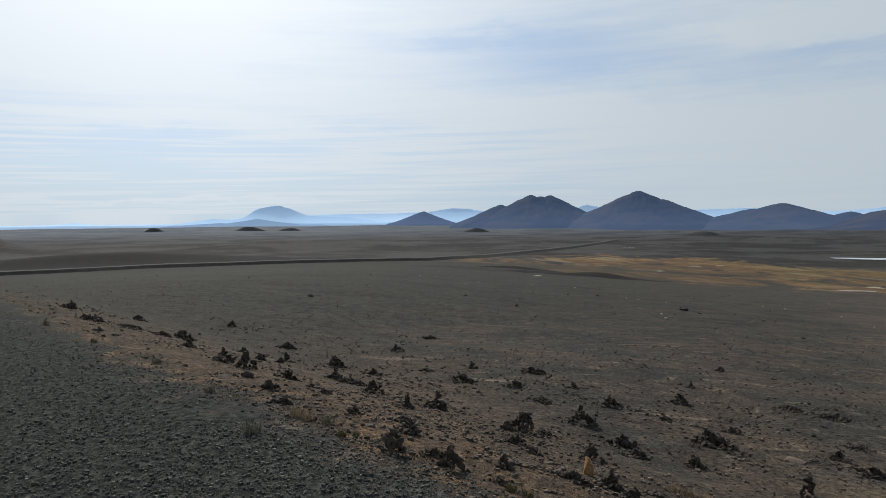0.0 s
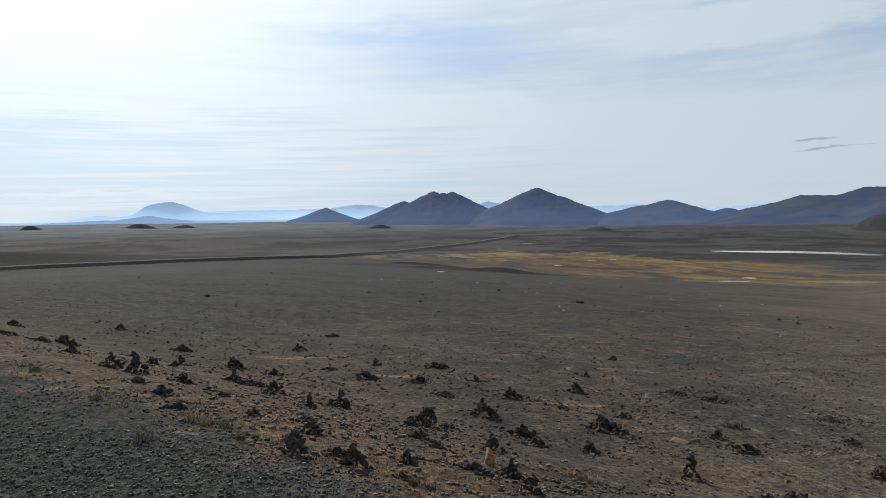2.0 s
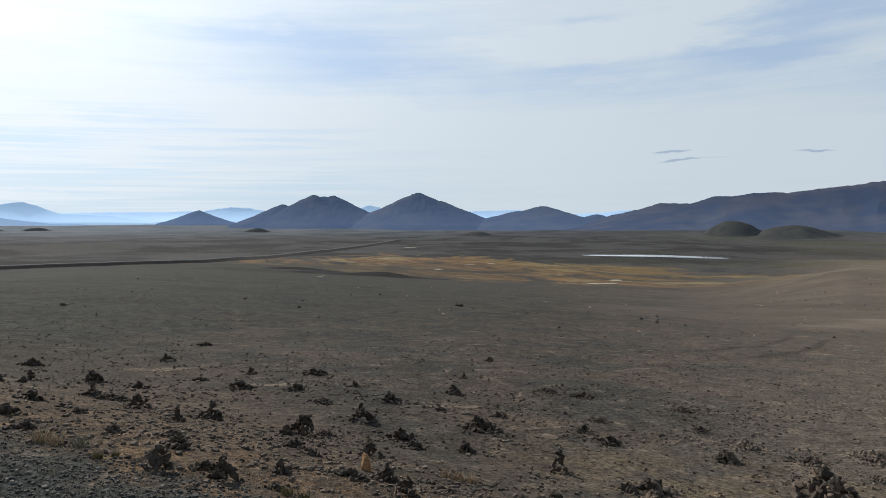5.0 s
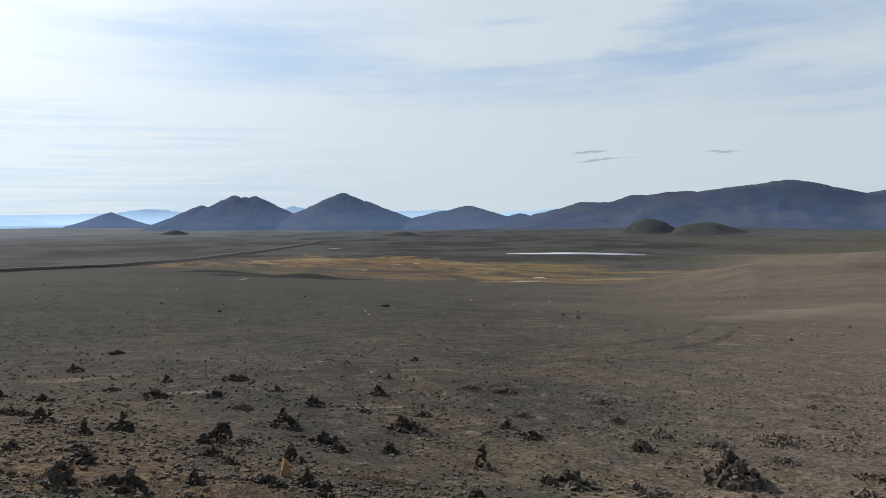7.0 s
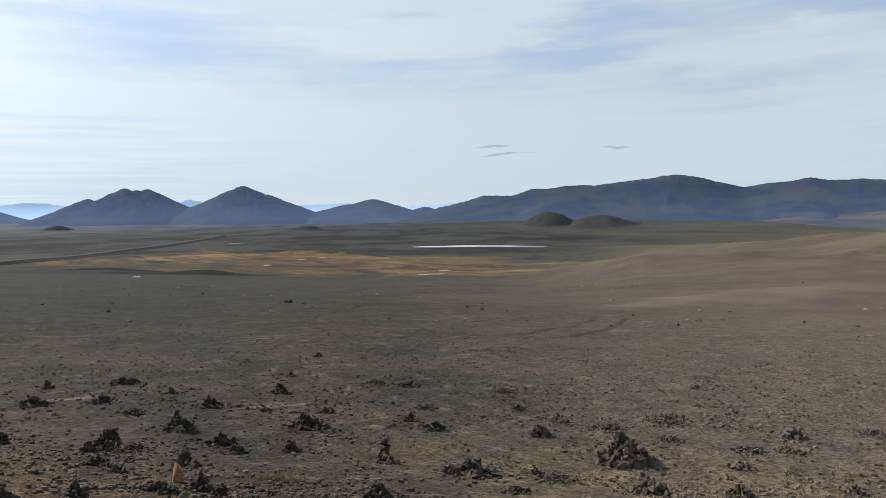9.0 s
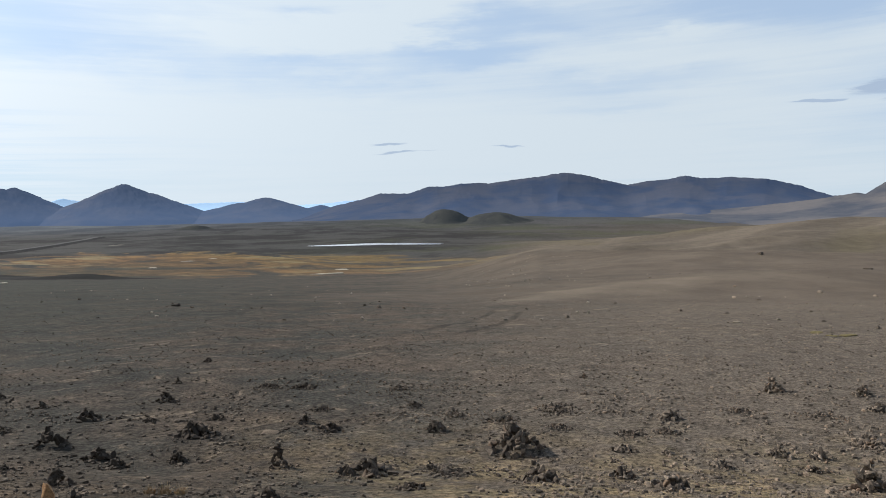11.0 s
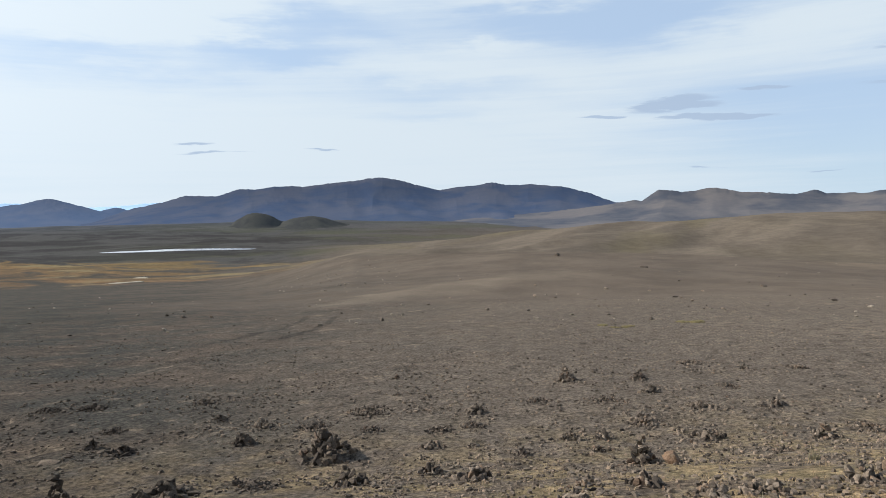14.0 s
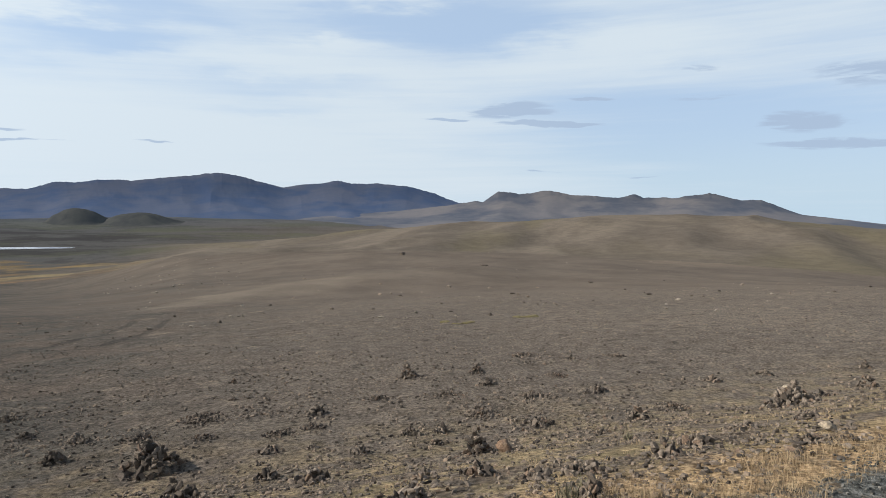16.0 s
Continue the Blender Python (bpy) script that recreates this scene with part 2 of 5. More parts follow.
def ground_height(x, y):
    r = np.hypot(x, y)
    s = edge_distance(x, y)
    az = np.degrees(np.arctan2(-x, y))
    t = np.maximum(np.maximum(s, 0.0), 0.72 * (r - 18.0))
    slope = 0.1 * t
    z = -0.75 * smooth(0.0, 5.0, s) - PLAIN * (1 - np.exp(-(slope / PLAIN) ** 1.0 * 1.0 - (slope / PLAIN) ** 2.0 * 1.1))
    # swells on the left and in the plain, and lava banks this side of the bog
    z = z + bump(x, y, 36.5, 1500, 70, 160, 50) + bump(x, y, 27, 800, 150, 45, 13, 14) + bump(x, y, 11, 1300, 300, 110, 9)
    z = z + bump(x, y, -5.8, 460, 34, 7, 3.4, -6) + bump(x, y, -12.8, 405, 26, 6, 3.2, 10) + bump(x, y, -4, 420, 60, 14, 2.4)
    z = z + 9.0 * smooth(800, 1600, r) * fbm(x / 420, y / 420, 3, 5) + 1.3 * smooth(60, 250, r) * fbm(x / 80, y / 80, 2, 7)
    z = z + bump(x, y, -46, 2050, 700, 330, 18)
    # the rising ground takes over on the right
    share = smooth(40, 85, r) * smooth(-35.0, -50.0, az) * smooth(-178.0, -125.0, az) * (1 - smooth(1000, 1300, r))
    rough = 0.9 * smooth(60, 110, r) * fbm(x / 34, y / 34, 3, 13) * (1 - 0.6 * smooth(110, 160, r))
    back = 53.0 - 1.45 * (az + 50.0)
    rough = rough + 0.9 * np.exp(-((r - back) / (0.16 * back)) ** 2) * smooth(-46.0, -52.0, az) * smooth(-84.0, -72.0, az)
    hill = smooth(250, 380, r) * (1 - smooth(800, 1000, r))
    across, inward = 0.966 * y - 0.26 * x, 0.966 * x + 0.26 * y
    spurs = 0.16 - np.abs(fbm(across / 95 + 0.3 * inward / 95, inward / 300, 3, 19))
    rough = rough + hill * (6.0 * fbm(across / 190, inward / 150, 3, 14) + 16.0 * spurs) * (1 - 0.6 * smooth(470, 610, r))
    z = z * (1 - share) + share * (slope_right(az, r) + rough)
    z = z + 0.22 * smooth(0.0, 12.0, s) * fbm(x / 5.0, y / 5.0, 3, 11)
    # the lake's basin
    pool = smooth(1.9, 1.1, np.sqrt(((x - 610) * 0.731 - (y - 838) * 0.682) ** 2 / 125 ** 2 + ((x - 610) * 0.682 + (y - 838) * 0.731) ** 2 / 55 ** 2))
    z = z * (1 - pool) - 60.6 * pool
    # the plain dips away beyond its horizon
    z = z - 44.0 * smooth(3400, 4950, r)
    return z


def ground_surface(x, y):
    """The ground with its small lumps near the eye."""
    r, s = np.hypot(x, y), edge_distance(x, y)
    far = 1 - smooth(25, 60, r)
    return ground_height(x, y) + far * (smooth(-0.2, 1.0, s) * 0.04 * fbm(x / 0.7, y / 0.7, 3, 21) + (1 - smooth(-0.2, 0.6, s)) * 0.02 * fbm(x / 0.4, y / 0.4, 2, 31))


NEAR_X, NEAR_Y, NEAR_STEP = np.arange(-20.0, 46.0, 0.1), np.arange(-14.0, 46.0, 0.1), 0.1
NEAR_Z = ground_surface(*np.meshgrid(NEAR_X, NEAR_Y))


def height_at(x, y):
    u, v = (x - NEAR_X[0]) / NEAR_STEP, (y - NEAR_Y[0]) / NEAR_STEP
    i, j = int(u), int(v)
    if 0 <= u and 0 <= v and i < len(NEAR_X) - 1 and j < len(NEAR_Y) - 1:
        f, g = u - i, v - j
        return float((NEAR_Z[j, i] * (1 - f) + NEAR_Z[j, i + 1] * f) * (1 - g) + (NEAR_Z[j + 1, i] * (1 - f) + NEAR_Z[j + 1, i + 1] * f) * g)
    return float(ground_surface(np.array([x]), np.array([y]))[0])

# ---- materials ----
def material(name):
    mat = bpy.data.materials.new(name)
    mat.use_nodes = True
    return mat, Nodes(mat.node_tree)


def finish(n, colour, rough=0.9, height=None, distance=0.02, strength=0.6, emission=None, glow=0.0, specular=0.25):
    shader = n.add("ShaderNodeBsdfPrincipled")
    n.put(shader, "Base Color", (*colour, 1.0) if isinstance(colour, tuple) else colour)
    n.put(shader, "Roughness", rough)
    n.put(shader, "Specular IOR Level", specular)
    if emission:
        n.put(shader, "Emission Color", (*emission, 1.0))
        n.put(shader, "Emission Strength", glow)
    if height is not None:
        relief = n.add("ShaderNodeBump")
        n.put(relief, "Height", height)
        relief.inputs["Distance"].default_value, relief.inputs["Strength"].default_value = distance, strength
        n.tree.links.new(relief.outputs[0], shader.inputs["Normal"])
    out = n.add("ShaderNodeOutputMaterial")
    n.tree.links.new(shader.outputs[0], out.inputs[0])


def world_place(n):
    return n.add("ShaderNodeNewGeometry").outputs["Position"]


def ground_material():
    """Ash, gravel, dry soil, bog and moss, laid out over the plan."""
    mat, n = material("volcanic_ground")
    p = world_place(n)
    split = n.add("ShaderNodeSeparateXYZ")
    n.put(split, 0, p)
    x, y, _ = split.outputs
    flat = n.xyz(x, y, 0.0)
    r = n.math("SQRT", n.math("ADD", n.math("MULTIPLY", x, x), n.math("MULTIPLY", y, y)))
    az = n.math("MULTIPLY", n.math("ARCTAN2", n.math("MULTIPLY", x, -1.0), y), 57.2958)
    s = n.math("SUBTRACT", n.math("ADD", n.math("MULTIPLY", x, EDGE_N[0]), n.math("MULTIPLY", y, EDGE_N[1])), EDGE_D)
    grit = n.noise(flat, 13.0, 7.0, 0.78)
    grit_far = n.noise(flat, 0.10, 9.0, 0.76)
    grain = n.noise(flat, 70.0, 3.0, 0.6)
    mid = n.noise(flat, 2.6, 6.0, 0.62)
    wide = n.noise(flat, 0.35, 5.0, 0.6)
    large = n.noise(flat, 0.03, 6.0, 0.6)
    ash, brown, tan = (0.044, 0.044, 0.041), (0.074, 0.060, 0.050), (0.165, 0.132, 0.100)
    colour = n.mix(n.ramp(wide, 0.38, 0.66), ash, brown)
    # browner towards the right, greyer straight ahead
    side = n.ramp(n.math("ADD", az, n.math("MULTIPLY", n.math("SUBTRACT", large, 0.5), 50.0)), -26.0, -72.0)
    warm = n.mix(n.ramp(large, 0.40, 0.60), (0.122, 0.103, 0.087), (0.150, 0.126, 0.105))
    colour = n.mix(n.math("MULTIPLY", side, 0.85), colour, warm)
    # pale dry crust between the stones
    crust = n.math("MULTIPLY", n.ramp(n.noise(flat, 2.2, 7.0, 0.72, 0.6), 0.56, 0.66), n.ramp(r, 80.0, 25.0))
    colour = n.mix(n.math("MULTIPLY", crust, 0.50), colour, tan)
    # random dark mottling, fading out with distance
    dark_mottle = n.math("MULTIPLY", n.ramp(n.noise(n.scaled(flat, 1.0, 1.0, 1.0, 40), 1.7, 7.0, 0.74, 0.5), 0.46, 0.36), n.ramp(r, 90.0, 30.0))
    colour = n.mix(n.math("MULTIPLY", dark_mottle, 0.55), colour, (0.030, 0.027, 0.024))
    # reddish soil along the rim of the pad
    rim = n.math("MULTIPLY", n.ramp(n.math("ADD", s, n.math("MULTIPLY", n.math("SUBTRACT", wide, 0.5), 3.0)), 0.0, 0.5), n.ramp(n.math("ADD", s, n.math("MULTIPLY", n.math("SUBTRACT", mid, 0.5), 6.0)), 5.5, 1.0))
    rim = n.math("MULTIPLY", rim, n.ramp(x, 3.0, -1.0, 0.35, 1.0))
    colour = n.mix(n.math("MULTIPLY", rim, n.ramp(mid, 0.44, 0.60, 0.15, 0.85)), colour, n.mix(n.ramp(grit, 0.42, 0.60), (0.110, 0.071, 0.043), (0.175, 0.118, 0.068)))
    skirt = n.math("MULTIPLY", n.ramp(s, 0.2, 1.0), n.math("MULTIPLY", n.ramp(n.math("ADD", s, n.math("MULTIPLY", n.math("SUBTRACT", wide, 0.5), 6.0)), 10.0, 4.0), n.ramp(x, 4.0, -2.0)))
    colour = n.mix(n.math("MULTIPLY", skirt, 0.40), colour, (0.092, 0.067, 0.050))
    # thin wisps of pale sand
    wisp = n.math("MULTIPLY", n.ramp(n.noise(n.scaled(flat, 0.35, 1.5, 1.0, 20), 0.9, 5.0, 0.6), 0.62, 0.68), n.math("MULTIPLY", n.ramp(r, 6.0, 10.0), n.ramp(r, 90.0, 45.0)))
    colour = n.mix(n.math("MULTIPLY", wisp, 0.7), colour, (0.175, 0.145, 0.115))
    # straw and moss soil by the rim on the right
    litter = n.math("MULTIPLY", n.math("MULTIPLY", n.ramp(x, 2.5, 5.0), n.ramp(s, 8.0, 0.8)), n.ramp(n.noise(flat, 1.4, 6.0, 0.68), 0.42, 0.58))
    colour = n.mix(n.math("MULTIPLY", litter, 0.75), colour, n.mix(n.ramp(mid, 0.42, 0.60), (0.185, 0.150, 0.084), (0.29, 0.22, 0.125)))
    strawy = n.math("MULTIPLY", n.math("MULTIPLY", n.ramp(x, 3.0, 4.2), n.ramp(n.math("ADD", s, n.math("MULTIPLY", n.math("SUBTRACT", mid, 0.5), 1.2)), 1.3, 0.7)), 0.85)
    colour = n.mix(strawy, colour, n.mix(n.ramp(grit, 0.42, 0.6), (0.21, 0.140, 0.080), (0.34, 0.245, 0.145)))
    # bog in the plain: rust and ochre, with greener and paler patches
    gap = n.math("ADD", n.math("POWER", n.math("DIVIDE", n.math("SUBTRACT", x, 235.0), 255.0), 2.0), n.math("POWER", n.math("DIVIDE", n.math("SUBTRACT", y, n.math("ADD", 650.0, n.math("MULTIPLY", n.math("SUBTRACT", x, 225.0), -0.35))), 300.0), 2.0))
    bognoise = n.noise(n.scaled(flat, 1.0, 0.55, 1.0), 0.011, 9.0, 0.66, 1.2)
    bog = n.ramp(n.math("ADD", n.math("MULTIPLY", gap, -0.42), n.math("MULTIPLY", n.math("SUBTRACT", bognoise, 0.5), 2.8)), -0.46, -0.08, 0.0, 0.95)
    bog = n.math("MULTIPLY", bog, n.ramp(az, -52.0, -44.0))
    bogcol = n.mix(n.ramp(n.noise(n.scaled(flat, 1.0, 0.5, 1.0), 0.03, 7.0, 0.72, 0.8), 0.40, 0.60), (0.092, 0.058, 0.034), (0.190, 0.118, 0.058))
    bogcol = n.mix(n.ramp(n.noise(n.scaled(flat, 1.0, 0.6, 1.0, 20), 0.014, 5.0, 0.6), 0.53, 0.62), bogcol, (0.205, 0.165, 0.095))
    bogcol = n.mix(n.math("MULTIPLY", n.ramp(x, 230.0, 420.0), 0.40), bogcol, (0.150, 0.118, 0.040))
    bogcol = n.mix(n.ramp(n.noise(n.scaled(flat, 1.0, 0.5, 1.0, -10), 0.030, 6.0, 0.65), 0.54, 0.68, 0.0, 0.6), bogcol, (0.066, 0.050, 0.035))
    colour = n.mix(bog, colour, bogcol)
    # moss tinge on the far hill
    hill_plan = n.xyz(n.math("SUBTRACT", n.math("MULTIPLY", y, 0.966), n.math("MULTIPLY", x, 0.26)), n.math("MULTIPLY", n.math("ADD", n.math("MULTIPLY", x, 0.966), n.math("MULTIPLY", y, 0.26)), 0.35), 0.0)
    drift_a = n.noise(hill_plan, 0.016, 6.0, 0.60, 0.6)
    moss = n.math("MULTIPLY", n.ramp(n.noise(n.scaled(flat, 1.0, 1.0, 1.0, 30), 0.008, 4.0, 0.5), 0.48, 0.62), n.math("MULTIPLY", n.ramp(r, 150.0, 300.0), side))
    colour = n.mix(n.math("MULTIPLY", n.math("MULTIPLY", n.ramp(r, 115.0, 190.0), side), 0.70), colour, (0.094, 0.077, 0.062))
    colour = n.mix(n.math("MULTIPLY", moss, 0.50), colour, (0.118, 0.098, 0.068))
    # ochre brow of the hill, darker brown below it
    brow = n.math("MULTIPLY", n.ramp(r, 190.0, 260.0), n.math("MULTIPLY", n.ramp(r, 1150.0, 950.0), n.ramp(az, -43.0, -52.0)))
    below = n.math("MULTIPLY", n.math("MULTIPLY", n.ramp(r, 28.0, 70.0), n.ramp(r, 700.0, 420.0)), n.math("MULTIPLY", side, n.math("SUBTRACT", 1.0, brow)))
    colour = n.mix(n.math("MULTIPLY", below, 0.55), colour, n.mix(n.ramp(n.noise(flat, 0.02, 6.0, 0.62), 0.40, 0.60), (0.080, 0.064, 0.053), (0.112, 0.090, 0.073)))
    colour = n.mix(n.math("MULTIPLY", brow, 0.65), colour, n.mix(n.ramp(n.noise(hill_plan, 0.009, 4.0, 0.5, 0.4), 0.50, 0.62), n.mix(n.ramp(drift_a, 0.42, 0.58), (0.094, 0.080, 0.067), (0.136, 0.115, 0.095)), (0.114, 0.098, 0.066)))
    # pale streaks on the slope: crests catching light, put into the colour
    lit_streak = n.noise(n.scaled(flat, 1.0, 0.6, 1.0, 35), 0.009, 5.0, 0.55, 0.4)
    colour = n.mix(n.math("MULTIPLY", n.math("MULTIPLY", n.ramp(lit_streak, 0.54, 0.64), n.math("MULTIPLY", n.ramp(r, 40.0, 80.0), n.ramp(r, 260.0, 160.0))), n.math("MULTIPLY", n.math("ADD", side, 0.25), 0.30)), colour, (0.200, 0.160, 0.122))
    # pale sandy band on the swell's crest, its catch of light coloured in
    back = n.math("SUBTRACT", 53.0, n.math("MULTIPLY", n.math("ADD", az, 50.0), 1.45))
    crest = n.math("DIVIDE", n.math("SUBTRACT", n.math("ADD", r, n.math("MULTIPLY", n.math("SUBTRACT", n.noise(flat, 0.09, 5.0, 0.6), 0.5), 22.0)), back), n.math("MULTIPLY", back, 0.15))
    crest = n.math("MULTIPLY", n.ramp(n.math("ABSOLUTE", crest), 1.0, 0.2), n.math("MULTIPLY", n.ramp(az, -45.0, -49.0), n.ramp(az, -76.0, -58.0)))
    colour = n.mix(n.math("MULTIPLY", crest, 0.40), colour, (0.190, 0.160, 0.130))
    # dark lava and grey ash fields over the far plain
    away = n.math("MULTIPLY", n.ramp(r, 420.0, 800.0), n.math("SUBTRACT", 1.0, brow))
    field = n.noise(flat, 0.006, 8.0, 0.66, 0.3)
    colour = n.mix(n.math("MULTIPLY", n.math("MULTIPLY", away, n.ramp(az, -42.0, -66.0, 1.0, 0.35)), n.math("SUBTRACT", 0.85, n.math("MULTIPLY", bog, 0.85))), colour, n.mix(n.ramp(field, 0.42, 0.58), (0.052, 0.053, 0.055), (0.018, 0.019, 0.021)))
    green = n.math("MULTIPLY", away, n.math("MULTIPLY", n.ramp(n.noise(flat, 0.0030, 5.0, 0.6), 0.47, 0.60), n.ramp(az, -25.0, -45.0)))
    colour = n.mix(n.math("MULTIPLY", green, 0.6), colour, (0.078, 0.082, 0.052))
    # distance haze put into the plain's colour, strongest towards the left
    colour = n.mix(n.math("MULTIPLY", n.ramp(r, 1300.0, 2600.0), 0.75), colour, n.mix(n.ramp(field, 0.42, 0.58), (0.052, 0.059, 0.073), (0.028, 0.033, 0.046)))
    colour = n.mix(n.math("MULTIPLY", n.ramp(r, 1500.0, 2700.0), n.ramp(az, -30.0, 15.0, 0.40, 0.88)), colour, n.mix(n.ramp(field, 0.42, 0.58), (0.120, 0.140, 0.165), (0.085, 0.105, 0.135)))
    # wheel tracks crossing the slope
    along = n.math("ADD", n.math("MULTIPLY", n.math("SUBTRACT", x, 16.0), 0.862), n.math("MULTIPLY", n.math("SUBTRACT", y, 17.5), 0.507))
    off = n.math("ADD", n.math("ADD", n.math("MULTIPLY", n.math("SUBTRACT", x, 16.0), -0.507), n.math("MULTIPLY", n.math("SUBTRACT", y, 17.5), 0.862)), n.math("MULTIPLY", n.math("SINE", n.math("MULTIPLY", along, 0.35)), 0.5))
    rut = n.math("ABSOLUTE", n.math("SUBTRACT", n.math("ABSOLUTE", off), 0.75))
    rut = n.math("MULTIPLY", n.ramp(rut, 0.25, 0.08), n.math("MULTIPLY", n.ramp(along, -4.0, 1.0), n.ramp(along, 15.0, 10.0)))
    colour = n.mix(n.math("MULTIPLY", rut, 0.5), colour, (0.030, 0.028, 0.026))
    # lava gravel ahead and to the left, its backlit self-shade put into the colour
    black = n.math("MULTIPLY", n.ramp(n.math("ADD", az, n.math("MULTIPLY", n.math("SUBTRACT", n.noise(flat, 0.06, 5.0, 0.6), 0.5), 40.0)), -42.0, -4.0), n.math("MULTIPLY", n.ramp(n.math("ADD", r, n.ramp(az, -5.0, 15.0, 0.0, 14.0)), 13.0, 40.0), n.ramp(r, 900.0, 600.0)))
    colour = n.mix(n.math("MULTIPLY", black, 0.74), colour, n.mix(n.ramp(mid, 0.4, 0.6), (0.018, 0.022, 0.020), (0.040, 0.044, 0.039)))
    # a dark lava bank beyond the road, two before the bog; shaded faces coloured in
    for cx, cy, wx, wy, turn in ((-365.0, 700.0, 240.0, 85.0, 0.45), (93.0, 400.0, 48.0, 16.0, -0.1), (48.0, 455.0, 52.0, 16.0, 0.0)):
        u = n.math("ADD", n.math("MULTIPLY", n.math("SUBTRACT", x, cx), math.cos(turn)), n.math("MULTIPLY", n.math("SUBTRACT", y, cy), math.sin(turn)))
        v = n.math("SUBTRACT", n.math("MULTIPLY", n.math("SUBTRACT", y, cy), math.cos(turn)), n.math("MULTIPLY", n.math("SUBTRACT", x, cx), math.sin(turn)))
        q = n.math("ADD", n.math("POWER", n.math("ABSOLUTE", n.math("DIVIDE", u, wx)), 2.0), n.math("POWER", n.math("ABSOLUTE", n.math("DIVIDE", v, wy)), 2.0))
        q = n.math("ADD", q, n.math("MULTIPLY", n.math("SUBTRACT", bognoise, 0.5), 2.5))
        colour = n.mix(n.math("MULTIPLY", n.ramp(q, 1.25, 0.85), 0.92), colour, (0.015, 0.015, 0.016))
    # grit: dark gaps and pale chips at all sizes
    near = n.ramp(r, 70.0, 25.0)
    shade = n.math("MULTIPLY", n.ramp(grit, 0.38, 0.64, 0.50, 1.55), near)
    rough_patch = n.ramp(n.noise(flat, 2.2, 8.0, 0.76), 0.36, 0.64, 0.78, 1.22)
    shade = n.math("ADD", n.math("MULTIPLY", shade, rough_patch), n.math("MULTIPLY", n.ramp(grit_far, 0.38, 0.62, 0.88, 1.12), n.math("SUBTRACT", 1.0, near)))
    colour = n.mix(1.0, colour, n.xyz(shade, shade, shade), "MULTIPLY")
    # pad: blue-black road gravel
    pad = n.ramp(n.math("ADD", s, n.math("MULTIPLY", n.math("SUBTRACT", n.noise(flat, 2.2, 7.0, 0.70), 0.5), 3.2)), 0.45, -0.25)
    gravel = n.mix(n.ramp(n.noise(flat, 14.0, 6.0, 0.75), 0.42, 0.62), (0.016, 0.019, 0.018), (0.064, 0.070, 0.066))
    # same gravel, side-lit on the right: that lighter look is put into the colour
    gravel = n.mix(n.ramp(x, -2.5, 4.5), gravel, n.mix(n.ramp(n.noise(flat, 14.0, 6.0, 0.75), 0.42, 0.62), (0.050, 0.052, 0.050), (0.175, 0.178, 0.172)))
    colour = n.mix(n.math("MULTIPLY", pad, n.ramp(r, 60.0, 25.0)), colour, gravel)
    colour = n.mix(1.0, colour, (1.19, 1.16, 1.08), "MULTIPLY")
    height = n.math("ADD", n.math("ADD", n.math("MULTIPLY", grit, 1.0), n.math("MULTIPLY", grain, 0.12)), n.math("MULTIPLY", n.noise(flat, 3.2, 5.0, 0.65), 1.6))
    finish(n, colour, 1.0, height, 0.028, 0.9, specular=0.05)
    return mat


def stone_material(name, dark, light, tint, tint_share=0.25, backlit_shade=0.0):
    mat, n = material(name)
    place = n.add("ShaderNodeTexCoord").outputs["Object"]
    rnd = n.add("ShaderNodeObjectInfo").outputs["Random"]
    island = n.add("ShaderNodeNewGeometry").outputs["Random Per Island"]
    pick = n.math("FRACT", n.math("ADD", rnd, n.math("MULTIPLY", island, 7.31)))
    tone = n.mix(pick, dark, light)
    tone = n.mix(n.ramp(n.math("FRACT", n.math("MULTIPLY", pick, 13.7)), 1.0 - tint_share, 1.0 - tint_share + 0.05), tone, tint)
    geo = n.add("ShaderNodeNewGeometry").outputs["Position"]
    split = n.add("ShaderNodeSeparateXYZ")
    n.put(split, 0, geo)
    # backlit shade put into the stones' colour on the left; browner to the right
    bearing_ = n.math("ARCTAN2", n.math("MULTIPLY", split.outputs[0], -1.0), split.outputs[1])
    tone = n.mix(n.ramp(bearing_, -1.20, -0.35, 0.0, backlit_shade), tone, (0.036, 0.029, 0.023))
    pits = n.noise(geo, 60.0, 4.0, 0.65)
    blot = n.noise(geo, 14.0, 4.0, 0.6)
    tone = n.mix(n.ramp(pits, 0.35, 0.6, 0.5, 0.0), tone, (0.02, 0.019, 0.018))
    tone = n.mix(n.math("MULTIPLY", n.ramp(blot, 0.55, 0.7), 0.35), tone, (0.19, 0.175, 0.15))
    tone = n.mix(1.0, tone, (1.30, 1.20, 1.08), "MULTIPLY")
    finish(n, tone, 0.92, n.math("ADD", pits, n.math("MULTIPLY", blot, 0.8)), 0.010, 0.45)
    return mat


